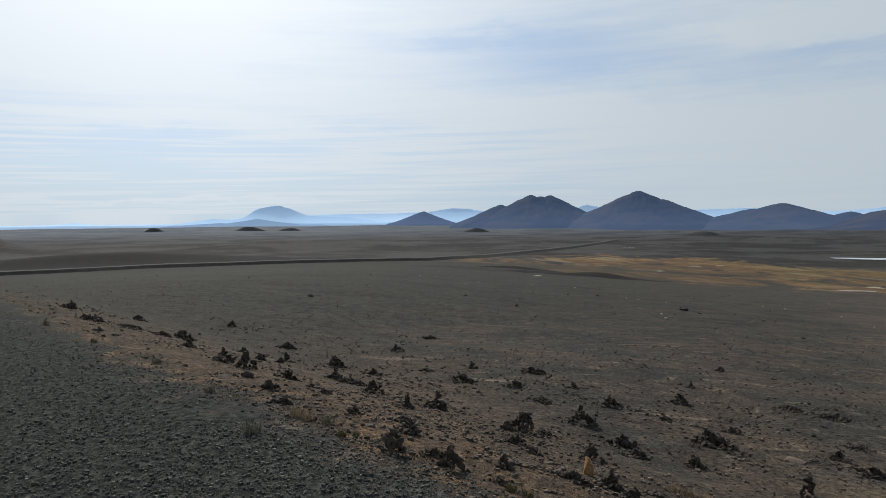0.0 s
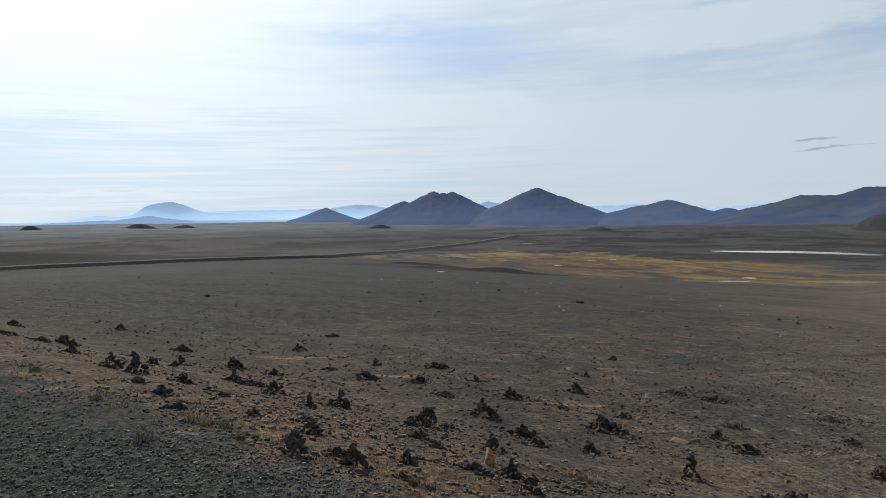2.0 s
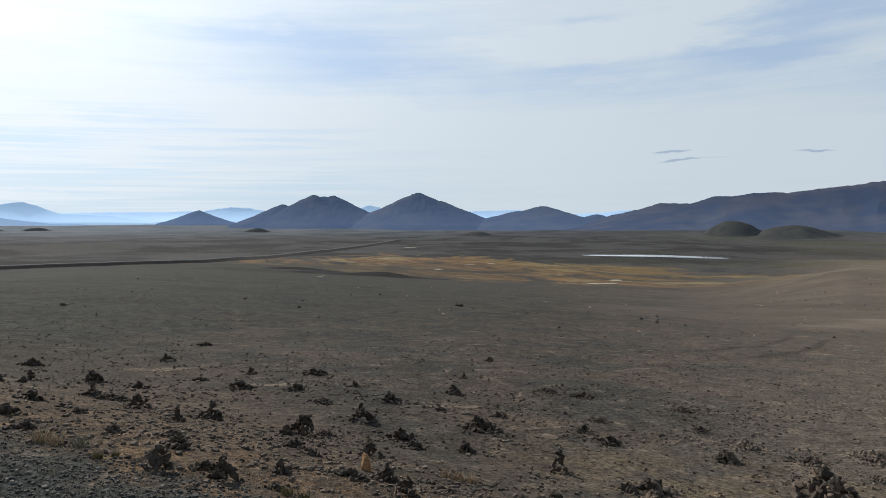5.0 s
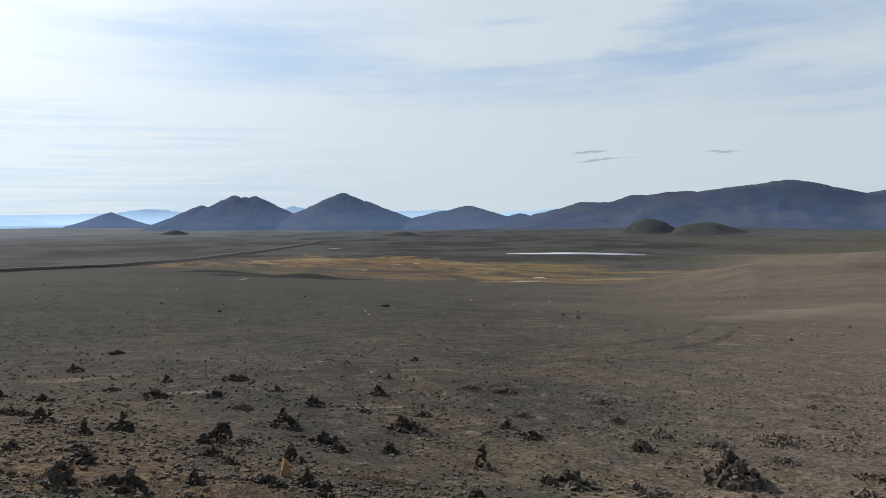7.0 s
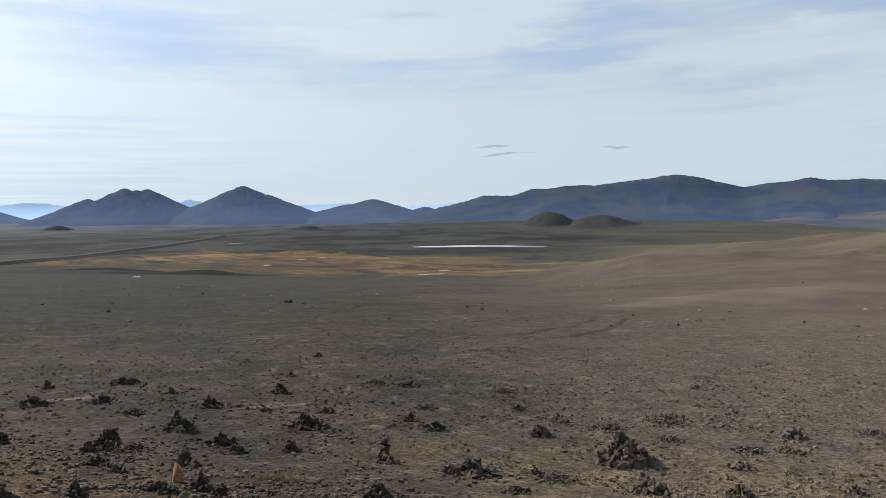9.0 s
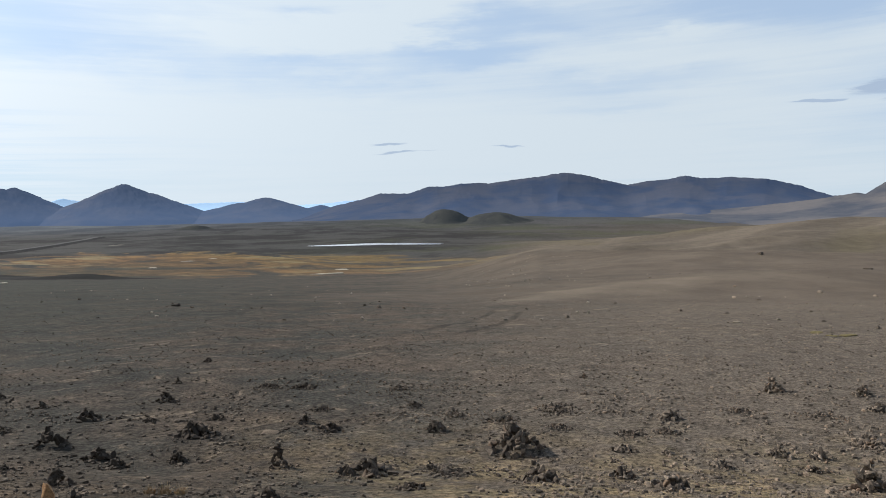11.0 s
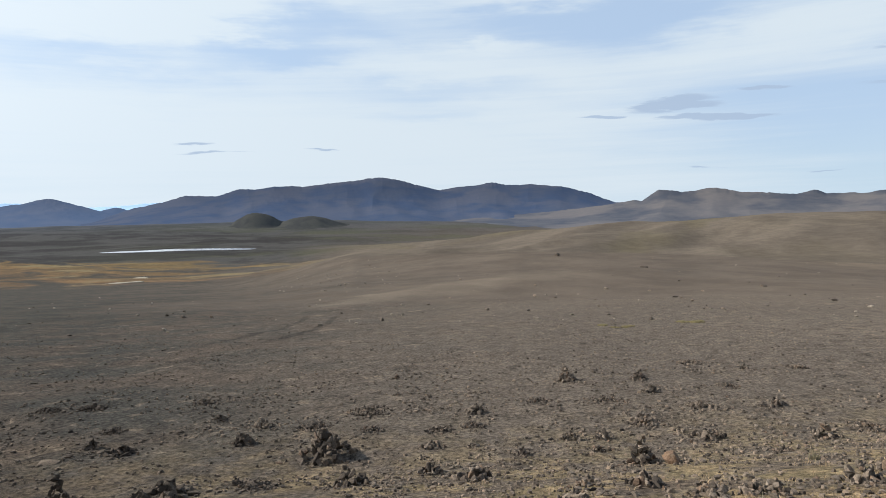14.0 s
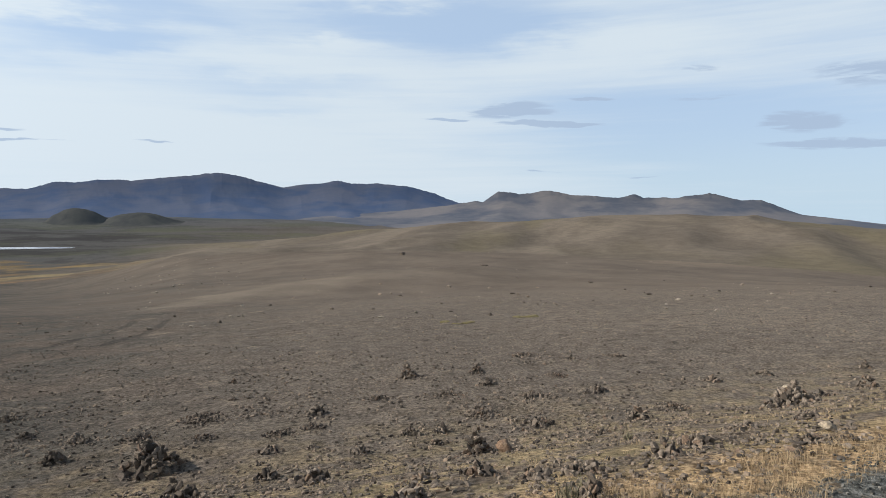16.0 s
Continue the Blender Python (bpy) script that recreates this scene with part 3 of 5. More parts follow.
def mountain_material(name, rock, scree, pale, scale=0.012, glow=None, power=0.0):
    mat, n = material(name)
    p = world_place(n)
    split = n.add("ShaderNodeSeparateXYZ")
    n.put(split, 0, p)
    gully = n.noise(n.scaled(p, 1.0, 1.0, 0.35), scale, 7.0, 0.6, 0.4)
    blot = n.noise(p, scale * 0.35, 5.0, 0.55)
    streak = n.noise(n.scaled(p, 1.0, 1.0, 0.12), scale * 4.0, 5.0, 0.6)
    colour = n.mix(n.ramp(gully, 0.36, 0.66), rock, scree)
    colour = n.mix(n.math("MULTIPLY", n.ramp(blot, 0.44, 0.60), 0.7), colour, pale)
    colour = n.mix(n.ramp(streak, 0.35, 0.65, 0.15, 0.0), colour, rock)
    colour = n.mix(1.0, colour, (1.2, 1.2, 1.2), "MULTIPLY")
    # air haze is put into the emission, stronger towards the plain
    haze_glow = n.math("MULTIPLY", n.ramp(split.outputs[2], -PLAIN, -PLAIN + 150.0, 1.45, 0.85), power)
    finish(n, colour, 1.0, None, 2.0, 0.15, glow, haze_glow, 0.0)
    return mat


def plain_material(name, a, b, scale, rough=0.9, relief=0.01, specular=0.25):
    mat, n = material(name)
    p = world_place(n)
    v = n.noise(p, scale, 6.0, 0.62)
    w = n.noise(p, scale * 9.0, 4.0, 0.6)
    colour = n.mix(n.ramp(v, 0.35, 0.65), a, b)
    colour = n.mix(n.ramp(w, 0.3, 0.7, 0.3, 0.0), colour, n.mix(1.0, colour, (0.5, 0.5, 0.5), "MULTIPLY"))
    finish(n, colour, rough, n.math("ADD", v, w), relief, 0.6, specular=specular)
    return mat


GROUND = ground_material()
LAVA = stone_material("lava_stone", (0.044, 0.037, 0.031), (0.200, 0.172, 0.144), (0.230, 0.188, 0.150), 0.20, 0.48)
SCORIA = stone_material("dark_heap_stone", (0.028, 0.024, 0.021), (0.215, 0.185, 0.156), (0.150, 0.112, 0.085), 0.14, 0.85)
GRAVEL = stone_material("road_gravel", (0.018, 0.021, 0.021), (0.098, 0.105, 0.102), (0.190, 0.190, 0.178), 0.16, 0.25)
ORANGE_STONE = stone_material("orange_stone", (0.150, 0.104, 0.072), (0.180, 0.126, 0.088), (0.150, 0.106, 0.076))
LIGHT_STONE = stone_material("light_grey_stone", (0.16, 0.145, 0.12), (0.34, 0.31, 0.27), (0.08, 0.07, 0.06), 0.3)
OCHRE_STONE = stone_material("ochre_stone", (0.40, 0.255, 0.135), (0.46, 0.30, 0.165), (0.36, 0.22, 0.115))
TAN_STONE = stone_material("tan_stone", (0.135, 0.112, 0.090), (0.165, 0.138, 0.110), (0.145, 0.118, 0.092))
PALE_STONE = stone_material("pale_stone", (0.24, 0.21, 0.165), (0.30, 0.265, 0.21), (0.26, 0.22, 0.17))
# rock with haze put into its glow, and some of its blue into the colour
ROCK_HAZED = mountain_material("hazed_mountain_rock", (0.031, 0.036, 0.052), (0.040, 0.043, 0.055), (0.060, 0.056, 0.059), glow=(0.040, 0.066, 0.120), power=1.0)
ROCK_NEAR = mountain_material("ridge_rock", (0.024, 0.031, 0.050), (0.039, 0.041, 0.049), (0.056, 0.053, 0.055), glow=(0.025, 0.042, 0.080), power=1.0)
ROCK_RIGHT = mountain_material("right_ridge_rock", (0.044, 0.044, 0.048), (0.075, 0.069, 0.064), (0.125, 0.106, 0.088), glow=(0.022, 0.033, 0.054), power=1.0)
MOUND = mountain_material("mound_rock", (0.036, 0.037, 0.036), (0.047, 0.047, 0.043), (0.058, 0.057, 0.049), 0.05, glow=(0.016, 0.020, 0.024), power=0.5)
# farther mountains: haze is put into both base colour and glow
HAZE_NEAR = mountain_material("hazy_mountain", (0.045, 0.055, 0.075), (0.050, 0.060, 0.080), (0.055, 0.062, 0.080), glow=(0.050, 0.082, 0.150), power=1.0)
HAZE_MID = mountain_material("haze_blue_foothill", (0.13, 0.19, 0.29), (0.14, 0.20, 0.30), (0.15, 0.21, 0.30), glow=(0.30, 0.46, 0.66), power=0.30)
HAZE_FAR = mountain_material("haze_pale_mountain", (0.19, 0.29, 0.42), (0.20, 0.30, 0.43), (0.21, 0.31, 0.43), glow=(0.40, 0.57, 0.76), power=0.58)
HAZE_LAST = mountain_material("haze_palest_mountain", (0.27, 0.40, 0.56), (0.29, 0.42, 0.58), (0.31, 0.44, 0.59), glow=(0.56, 0.75, 0.95), power=0.42)
ASPHALT = plain_material("road_surface", (0.09, 0.09, 0.09), (0.125, 0.123, 0.12), 0.3, 1.0, 0.01, 0.03)
BANK = plain_material("embankment_gravel", (0.010, 0.010, 0.011), (0.022, 0.022, 0.022), 0.2, 0.95, 0.1)
STRAW = plain_material("dry_grass", (0.29, 0.205, 0.120), (0.44, 0.335, 0.205), 9.0, 0.8, 0.001)
SAGE = plain_material("grey_green_herb", (0.15, 0.135, 0.085), (0.23, 0.20, 0.125), 20.0, 0.8, 0.001)
YELLOW_MOSS = plain_material("yellow_moss", (0.14, 0.115, 0.05), (0.19, 0.155, 0.07), 12.0, 0.9, 0.01)
SAND = plain_material("pale_sand", (0.30, 0.27, 0.20), (0.42, 0.38, 0.30), 0.2, 0.9, 0.02)


def water_material():
    mat, n = material("lake_water")
    p = world_place(n)
    finish(n, (0.55, 0.57, 0.58), 0.10, n.noise(p, 0.6, 3.0, 0.5), 0.05, 0.15, specular=1.0)
    return mat


WATER = water_material()



# ---- large structure ----
def mesh_from(name, verts, faces, mat, smooth_shade=True):
    me = bpy.data.meshes.new(name)
    me.from_pydata(verts, [], faces)
    me.materials.append(mat)
    if smooth_shade:
        me.polygons.foreach_set("use_smooth", np.ones(len(me.polygons), dtype=bool))
    me.update()
    return me


def grid_mesh(name, xs, ys, zs, mat, wrap=False):
    """A sheet through a grid of points (rows, columns)."""
    rows, cols = xs.shape
    me = bpy.data.meshes.new(name)
    index = np.arange(rows * cols).reshape(rows, cols)
    right = np.roll(index, -1, axis=1)
    if not wrap:
        index, right = index[:, :-1], right[:, :-1]
    quads = np.stack([index[:-1], index[1:], right[1:], right[:-1]], -1).reshape(-1, 4)
    me.vertices.add(rows * cols)
    me.vertices.foreach_set("co", np.stack([xs, ys, zs], -1).astype(np.float32).ravel())
    me.loops.add(quads.size)
    me.loops.foreach_set("vertex_index", quads.ravel().astype(np.int32))
    me.polygons.add(len(quads))
    me.polygons.foreach_set("loop_start", np.arange(0, quads.size, 4, dtype=np.int32))
    me.polygons.foreach_set("use_smooth", np.ones(len(quads), dtype=bool))
    me.materials.append(mat)
    me.update(calc_edges=True)
    me.validate()
    return me


def bearing(az, r):
    return -r * math.sin(radians(az)), r * math.cos(radians(az))


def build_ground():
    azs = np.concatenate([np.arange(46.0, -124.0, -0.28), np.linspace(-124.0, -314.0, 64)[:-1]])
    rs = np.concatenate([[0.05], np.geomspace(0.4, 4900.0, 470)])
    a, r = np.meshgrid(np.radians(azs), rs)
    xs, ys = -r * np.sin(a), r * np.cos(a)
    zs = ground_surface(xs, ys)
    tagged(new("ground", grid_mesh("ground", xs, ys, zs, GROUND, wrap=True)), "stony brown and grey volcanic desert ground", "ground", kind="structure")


build_ground()


def cone(u, v, peak):
    """peak: bearing offset in metres, depth offset, height, reach, sharpness."""
    pu, pv, h, reach, sharp = peak
    d = np.hypot(u - pu, (v - pv) / 1.15) / reach
    d = np.sqrt(d * d + 0.0016) - 0.03
    return h * np.clip(1 - d, 0, 1) ** sharp


def mountain(name, mat, az, r, peaks, half_width, label, seed=1, rugged=1.0):
    """A mountain of several summits; peaks: (bearing, elevation seen, reach in degrees, sharpness, depth in metres)."""
    per = r * math.pi / 180.0
    depth = half_width * per * 1.1
    nu, nv = 320, 110
    u, v = np.meshgrid(np.linspace(-half_width * per, half_width * per, nu), np.linspace(-depth, depth, nv))
    # gullies wander down the slopes
    warp = 0.05 * per * fbm(u / (0.6 * per), v / (0.6 * per), 3, seed)
    h = np.zeros_like(u)
    for paz, pel, reach, sharp, pv in peaks:
        high = (r + pv) * math.tan(radians(pel)) + EYE + PLAIN
        h = np.maximum(h, cone(u + warp, v + warp, ((az - paz) * per, pv, high, reach * per, sharp)))
    ridges = np.abs(fbm(u / (1.3 * per), v / (2.2 * per), 3, seed + 3)) * 2
    h = h * (1 - rugged * 0.14 * ridges * np.clip(1.0 - h / (h.max() + 1e-6), 0, 1)) + rugged * h * (0.05 * fbm(u / (0.42 * per), v / (0.42 * per), 3, seed + 9) + 0.035 * fbm(u / (0.16 * per), v / (0.2 * per), 2, seed + 12))
    crown = h.max()
    h = h - 0.07 * crown * (1 - smooth(0.0, 0.10, h / crown))
    border = np.minimum(1, np.minimum((half_width * per - np.abs(u)) / (0.08 * half_width * per), (depth - np.abs(v)) / (0.08 * depth)))
    h = np.where(border < 1, np.minimum(h, h * smooth(0, 1, border)), h) - (10.0 + 0.2 * crown) * (1 - smooth(0, 1, border))
    c, s_ = math.cos(radians(az)), math.sin(radians(az))
    cx, cy = bearing(az, r)
    xs, ys = cx + u * c - v * s_, cy + u * s_ + v * c
    ob = new(name, grid_mesh(name, xs, ys, h - PLAIN, mat))
    return tagged(ob, label, "mountain")


def crest_range(name, mat, r, crest, az_from, az_to, width, label, seed=1, rugged=1.0, kind=""):
    """A long ridge whose crest follows (bearing, elevation) knots."""
    nu, nv = 900, 64
    azs = np.linspace(az_from, az_to, nu)
    knots = sorted(crest)
    high = np.interp(azs, [k[0] for k in knots], [k[1] for k in knots])
    rugged = rugged * np.clip((high + 1.1) / 1.5, 0.08, 1.0)
    high = high + 0.05 * rugged * fbm(azs * 1.1, azs * 0 + seed, 3, seed)
    high = high + 0.06 * rugged * fbm(azs * 4.5, azs * 0 + seed, 2, seed + 31)
    high = high + 0.045 * rugged * fbm(azs * 8.0, azs * 0 + seed, 2, seed + 37)
    kernel = np.hanning(5)
    kernel /= kernel.sum()
    high = np.convolve(np.pad(high, 2, mode="edge"), kernel, mode="valid")
    v = np.linspace(-width, width, nv)
    a, vv = np.meshgrid(azs, v)
    per = r * math.pi / 180.0
    meander = 0.10 * width * fbm(a / 6.0, a * 0 + seed, 3, seed)
    d = np.abs(vv - meander) / width
    along = a * per
    spur = fbm(along / (2.6 * per), vv / (7.0 * per), 2, seed + 2)
    d = np.clip(d * (1.0 + 0.30 * rugged * spur * np.clip(d * 2.2, 0, 1)), 0, 1)
    wide = np.hanning(99)
    body = np.convolve(np.pad(high, 49, mode="edge"), wide / wide.sum(), mode="valid")
    detail = np.exp(-(d / 0.06) ** 2)
    z0 = r * np.tan(np.radians(body * (1 - detail) + high * detail)) + EYE + PLAIN
    prof = 0.72 * (1 - d) ** 1.15 + 0.28 * (1 - d) ** 3.0
    h = z0 * prof
    gul = np.abs(fbm(along / (2.2 * per), vv / (7.0 * per), 2, seed + 5)) * 2
    h = h * (1 - 0.08 * rugged * gul * np.clip(d * 2.5, 0, 1)) + 0.018 * rugged * z0 * prof * np.clip(d * 5, 0.35, 1) * fbm(along / (0.35 * per), vv / (0.5 * per), 3, seed + 8)
    h = h - 26.0 * smooth(0.8, 1.0, np.abs(vv) / width)
    rr = r + vv
    ob = new(name, grid_mesh(name, -rr * np.sin(np.radians(a)), rr * np.cos(np.radians(a)), h - PLAIN, mat))
    return tagged(ob, label, "mountain range", kind=kind)


def build_mountains():
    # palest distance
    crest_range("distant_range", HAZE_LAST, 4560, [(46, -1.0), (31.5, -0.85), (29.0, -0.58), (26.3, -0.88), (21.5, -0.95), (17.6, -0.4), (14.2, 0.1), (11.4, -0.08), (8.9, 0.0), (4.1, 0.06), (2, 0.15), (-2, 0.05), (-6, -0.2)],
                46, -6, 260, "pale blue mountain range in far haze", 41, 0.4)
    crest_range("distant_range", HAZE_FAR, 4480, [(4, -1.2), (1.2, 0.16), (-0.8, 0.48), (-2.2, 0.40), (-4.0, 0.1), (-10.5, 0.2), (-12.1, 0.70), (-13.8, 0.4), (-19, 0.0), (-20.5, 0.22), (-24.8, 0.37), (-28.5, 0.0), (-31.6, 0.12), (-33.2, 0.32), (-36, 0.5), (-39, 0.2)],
                5, -39, 260, "haze-blue mountain range behind the dark cones", 43, 0.5)
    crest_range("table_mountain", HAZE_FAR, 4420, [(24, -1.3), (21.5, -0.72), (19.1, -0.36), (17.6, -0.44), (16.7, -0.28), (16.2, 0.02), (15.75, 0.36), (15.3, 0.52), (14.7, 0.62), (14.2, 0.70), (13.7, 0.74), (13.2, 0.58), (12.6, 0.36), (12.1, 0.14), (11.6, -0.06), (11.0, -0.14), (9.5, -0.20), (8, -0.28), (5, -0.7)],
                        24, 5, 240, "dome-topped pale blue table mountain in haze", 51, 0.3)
    mountain("foothill", HAZE_MID, 16.2, 4150, [(15.6, -0.38, 3.6, 1.3, 0), (18.5, -0.7, 3.0, 1.2, 0)], 6.5, "haze-blue foothill below the table mountain", 53, 0.5)
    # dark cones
    mountain("volcanic_cone", HAZE_NEAR, 1.7, 3700, [(1.7, 0.20, 3.4, 1.25, 0)], 4.8, "small dark volcanic cone tinted haze blue", 55, 0.6)
    mountain("volcanic_mountain", ROCK_HAZED, -8.0, 3150, [(-4.9, 0.80, 4.6, 1.2, 0), (-6.0, 0.82, 4.6, 1.2, 0), (-7.5, 1.56, 6.6, 1.28, 0), (-9.1, 1.51, 6.5, 1.28, 20), (-8.3, 1.46, 6.0, 1.2, 10)], 10.0, "dark volcanic mountain with a broken double summit", 57, 0.6)
    mountain("volcanic_mountain", ROCK_HAZED, -16.6, 3100, [(-16.3, 1.82, 7.8, 1.30, 0), (-18.2, 1.12, 6.6, 1.25, 10)], 10.5, "dark conical volcanic mountain", 59, 0.6)
    mountain("volcanic_hill", ROCK_HAZED, -27.4, 3050, [(-26.9, 0.72, 7.5, 1.25, 0), (-28.6, 0.14, 6.0, 1.15, 0), (-24.9, 0.28, 6.4, 1.15, 10), (-31.4, 0.05, 4.0, 1.1, 0)], 10.5, "dark rounded volcanic hill", 61, 0.6)
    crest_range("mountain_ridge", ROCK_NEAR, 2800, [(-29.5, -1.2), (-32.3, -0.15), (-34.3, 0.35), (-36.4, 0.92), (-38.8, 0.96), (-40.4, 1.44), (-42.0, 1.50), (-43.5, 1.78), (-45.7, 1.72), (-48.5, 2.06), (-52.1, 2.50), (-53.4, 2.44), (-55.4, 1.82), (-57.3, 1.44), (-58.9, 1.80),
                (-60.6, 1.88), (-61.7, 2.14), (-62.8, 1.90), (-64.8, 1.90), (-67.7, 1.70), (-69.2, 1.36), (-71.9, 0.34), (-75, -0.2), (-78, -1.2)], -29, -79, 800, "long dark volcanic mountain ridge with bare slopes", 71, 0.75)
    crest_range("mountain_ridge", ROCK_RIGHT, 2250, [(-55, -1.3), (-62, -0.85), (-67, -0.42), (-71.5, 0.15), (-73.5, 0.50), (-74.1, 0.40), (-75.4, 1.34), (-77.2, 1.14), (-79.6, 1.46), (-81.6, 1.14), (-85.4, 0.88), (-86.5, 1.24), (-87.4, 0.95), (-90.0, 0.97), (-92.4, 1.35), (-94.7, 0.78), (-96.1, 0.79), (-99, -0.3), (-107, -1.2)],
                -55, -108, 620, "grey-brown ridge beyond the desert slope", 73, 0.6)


def lava_mound(az, r, high, wide, steep, label, seed):
    """A low dome of lava that grows out of the plain, steeper on its left."""
    per = r * math.pi / 180.0
    u, v = np.meshgrid(np.linspace(-1.6, 1.6, 90) * wide * per, np.linspace(-1.4, 1.4, 40) * wide * per)
    lean = np.where(u < 0, u * steep, u)
    d = np.hypot(lean, v * 1.1) / (wide * per)
    d = d * (1 + 0.16 * fbm(u / (0.5 * wide * per), v / (0.5 * wide * per), 3, seed))
    h = high * (np.clip(1 - d * d, 0, 1) ** 1.25 + 0.10 * np.clip(1 - d, 0, 1) * fbm(u / (0.16 * wide * per), v / (0.16 * wide * per), 3, seed + 4)) + 0.14 * high * np.exp(-(d * 0.95) ** 4) - 0.5 * high * smooth(1.05, 1.5, d)
    c, s_ = math.cos(radians(az)), math.sin(radians(az))
    cx, cy = bearing(az, r)
    xs, ys = cx + u * c - v * s_, cy + u * s_ + v * c
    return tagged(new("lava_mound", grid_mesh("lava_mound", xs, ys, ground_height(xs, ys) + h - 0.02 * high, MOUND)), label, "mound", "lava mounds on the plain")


def build_mounds():
    lava_mound(-41.8, 1900, 32.0, 2.6, 1.35, "dark rounded lava mound on the plain", 90)
    lava_mound(-46.2, 1880, 22.0, 3.0, 1.1, "low dark lava mound beside a rounder one", 91)
    lava_mound(-2.9, 2300, 11.0, 1.0, 1.0, "small dark mound on the far plain", 92)
    lava_mound(16.2, 2600, 14.0, 1.2, 1.1, "small dark mound on the far plain", 93)
    lava_mound(23.5, 2600, 12.0, 0.7, 1.0, "small dark mound on the far plain", 94)
    lava_mound(12.9, 2620, 9.0, 0.9, 0.9, "small dark mound on the far plain", 95)
    lava_mound(-21.3, 1800, 8.0, 1.4, 1.0, "low dark lava swell on the plain", 96)


build_mountains()
build_mounds()


def ribbon(name, mat, line, half, lift, label, category, drop=0.0, kind="structure"):
    """A road strip along a line of plan points, with sloping banks when drop is given."""
    pts = [Vector(p) for p in line]
    rows = []
    for i, p in enumerate(pts):
        d = (pts[min(i + 1, len(pts) - 1)] - pts[max(i - 1, 0)]).normalized()
        side = Vector((-d.y, d.x))
        rows.append((p, side))
    offs = [(-half, lift), (half, lift)] if not drop else [(-half - drop * 2.2, lift - drop - 0.6), (-half, lift), (half, lift), (half + drop * 2.2, lift - drop - 0.6)]
    verts, faces = [], []
    for p, side in rows:
        base = height_at(p.x, p.y)
        for o, up in offs:
            verts.append((p.x + side.x * o, p.y + side.y * o, base + up))
    k = len(offs)
    for i in range(len(rows) - 1):
        for j in range(k - 1):
            faces.append((i * k + j, i * k + j + 1, (i + 1) * k + j + 1, (i + 1) * k + j))
    return tagged(new(name, mesh_from(name, verts, faces, mat, False)), label, category, kind=kind)


def curve_line(knots, count):
    """A smooth plan line through a few knots."""
    ts = np.linspace(0, len(knots) - 1, count)
    out = []
    for t in ts:
        i = min(int(t), len(knots) - 2)
        p0, p1, p2, p3 = (Vector(knots[max(0, min(len(knots) - 1, i + k))]) for k in (-1, 0, 1, 2))
        f = t - i
        out.append(0.5 * ((2 * p1) + (p2 - p0) * f + (2 * p0 - 5 * p1 + 4 * p2 - p3) * f * f + (3 * p1 - 3 * p2 + p3 - p0) * f ** 3))
    return out


ROAD_LINE = curve_line([(-560, 380), (-333, 499), (-240, 580), (-82, 690), (0, 762), (96, 962), (216, 1177), (391, 1507)], 200)
ribbon("embankment", BANK, ROAD_LINE, 5.6, 3.0, "dark gravel road embankment across the plain", "embankment", 3.6)
ribbon("road", ASPHALT, ROAD_LINE, 5.2, 3.06, "long straight gravel road across the plain", "road")


def sheet_outline(name, mat, cx, cy, along, across, turn, lift, label, category, seed, wiggle=0.5, kind="structure"):
    """A thin flat patch with an uneven outline (water, sand)."""
    n = 90
    ring = []
    for i in range(n):
        a = 2 * math.pi * i / n
        k = 1 + wiggle * float(fbm(np.array([math.cos(a) * 1.6 + seed]), np.array([math.sin(a) * 1.6]), 3, seed)[0])
        u, v = along * k * math.cos(a), across * k * math.sin(a) * (1 + 0.3 * math.sin(3 * a + seed)) + across * 0.5 * math.sin(u_bend(a))
        ring.append((cx + u * math.cos(turn) - v * math.sin(turn), cy + u * math.sin(turn) + v * math.cos(turn)))
    z = -60.25 if category == "lake" else height_at(cx, cy) + lift
    bm = bmesh.new()
    top = [bm.verts.new((x, y, z)) for x, y in ring]
    low = [bm.verts.new((x, y, z - 1.2)) for x, y in ring]
    bm.faces.new(top)
    for i in range(n):
        bm.faces.new((top[i], low[i], low[(i + 1) % n], top[(i + 1) % n]))
    me = bpy.data.meshes.new(name)
    bm.to_mesh(me)
    bm.free()
    me.materials.append(mat)
    return tagged(new(name, me), label, category, kind=kind)


def u_bend(a):
    return 2.0 * math.cos(a) + 0.6


sheet_outline("lake_water", WATER, 610, 838, 108, 21, radians(-43), 0.0, "narrow bright lake lying on the plain", "lake", 3, 0.25)
for number, (px, py, along, across, turn) in enumerate(((238, 386, 13, 3.5, -20), (291, 444, 6, 5, 40), (196, 600, 4, 3, 0), (262, 690, 7, 3, -30), (330, 1190, 12, 5, -20), (44, 310, 2, 1.2, 0), (300, 720, 5, 3, 10))):
    sheet_outline("sand_flat", SAND, px, py, along, across, radians(turn), 0.25, "pale sandy flat in the rusty bog", "sand flat", 20 + number, 0.6)


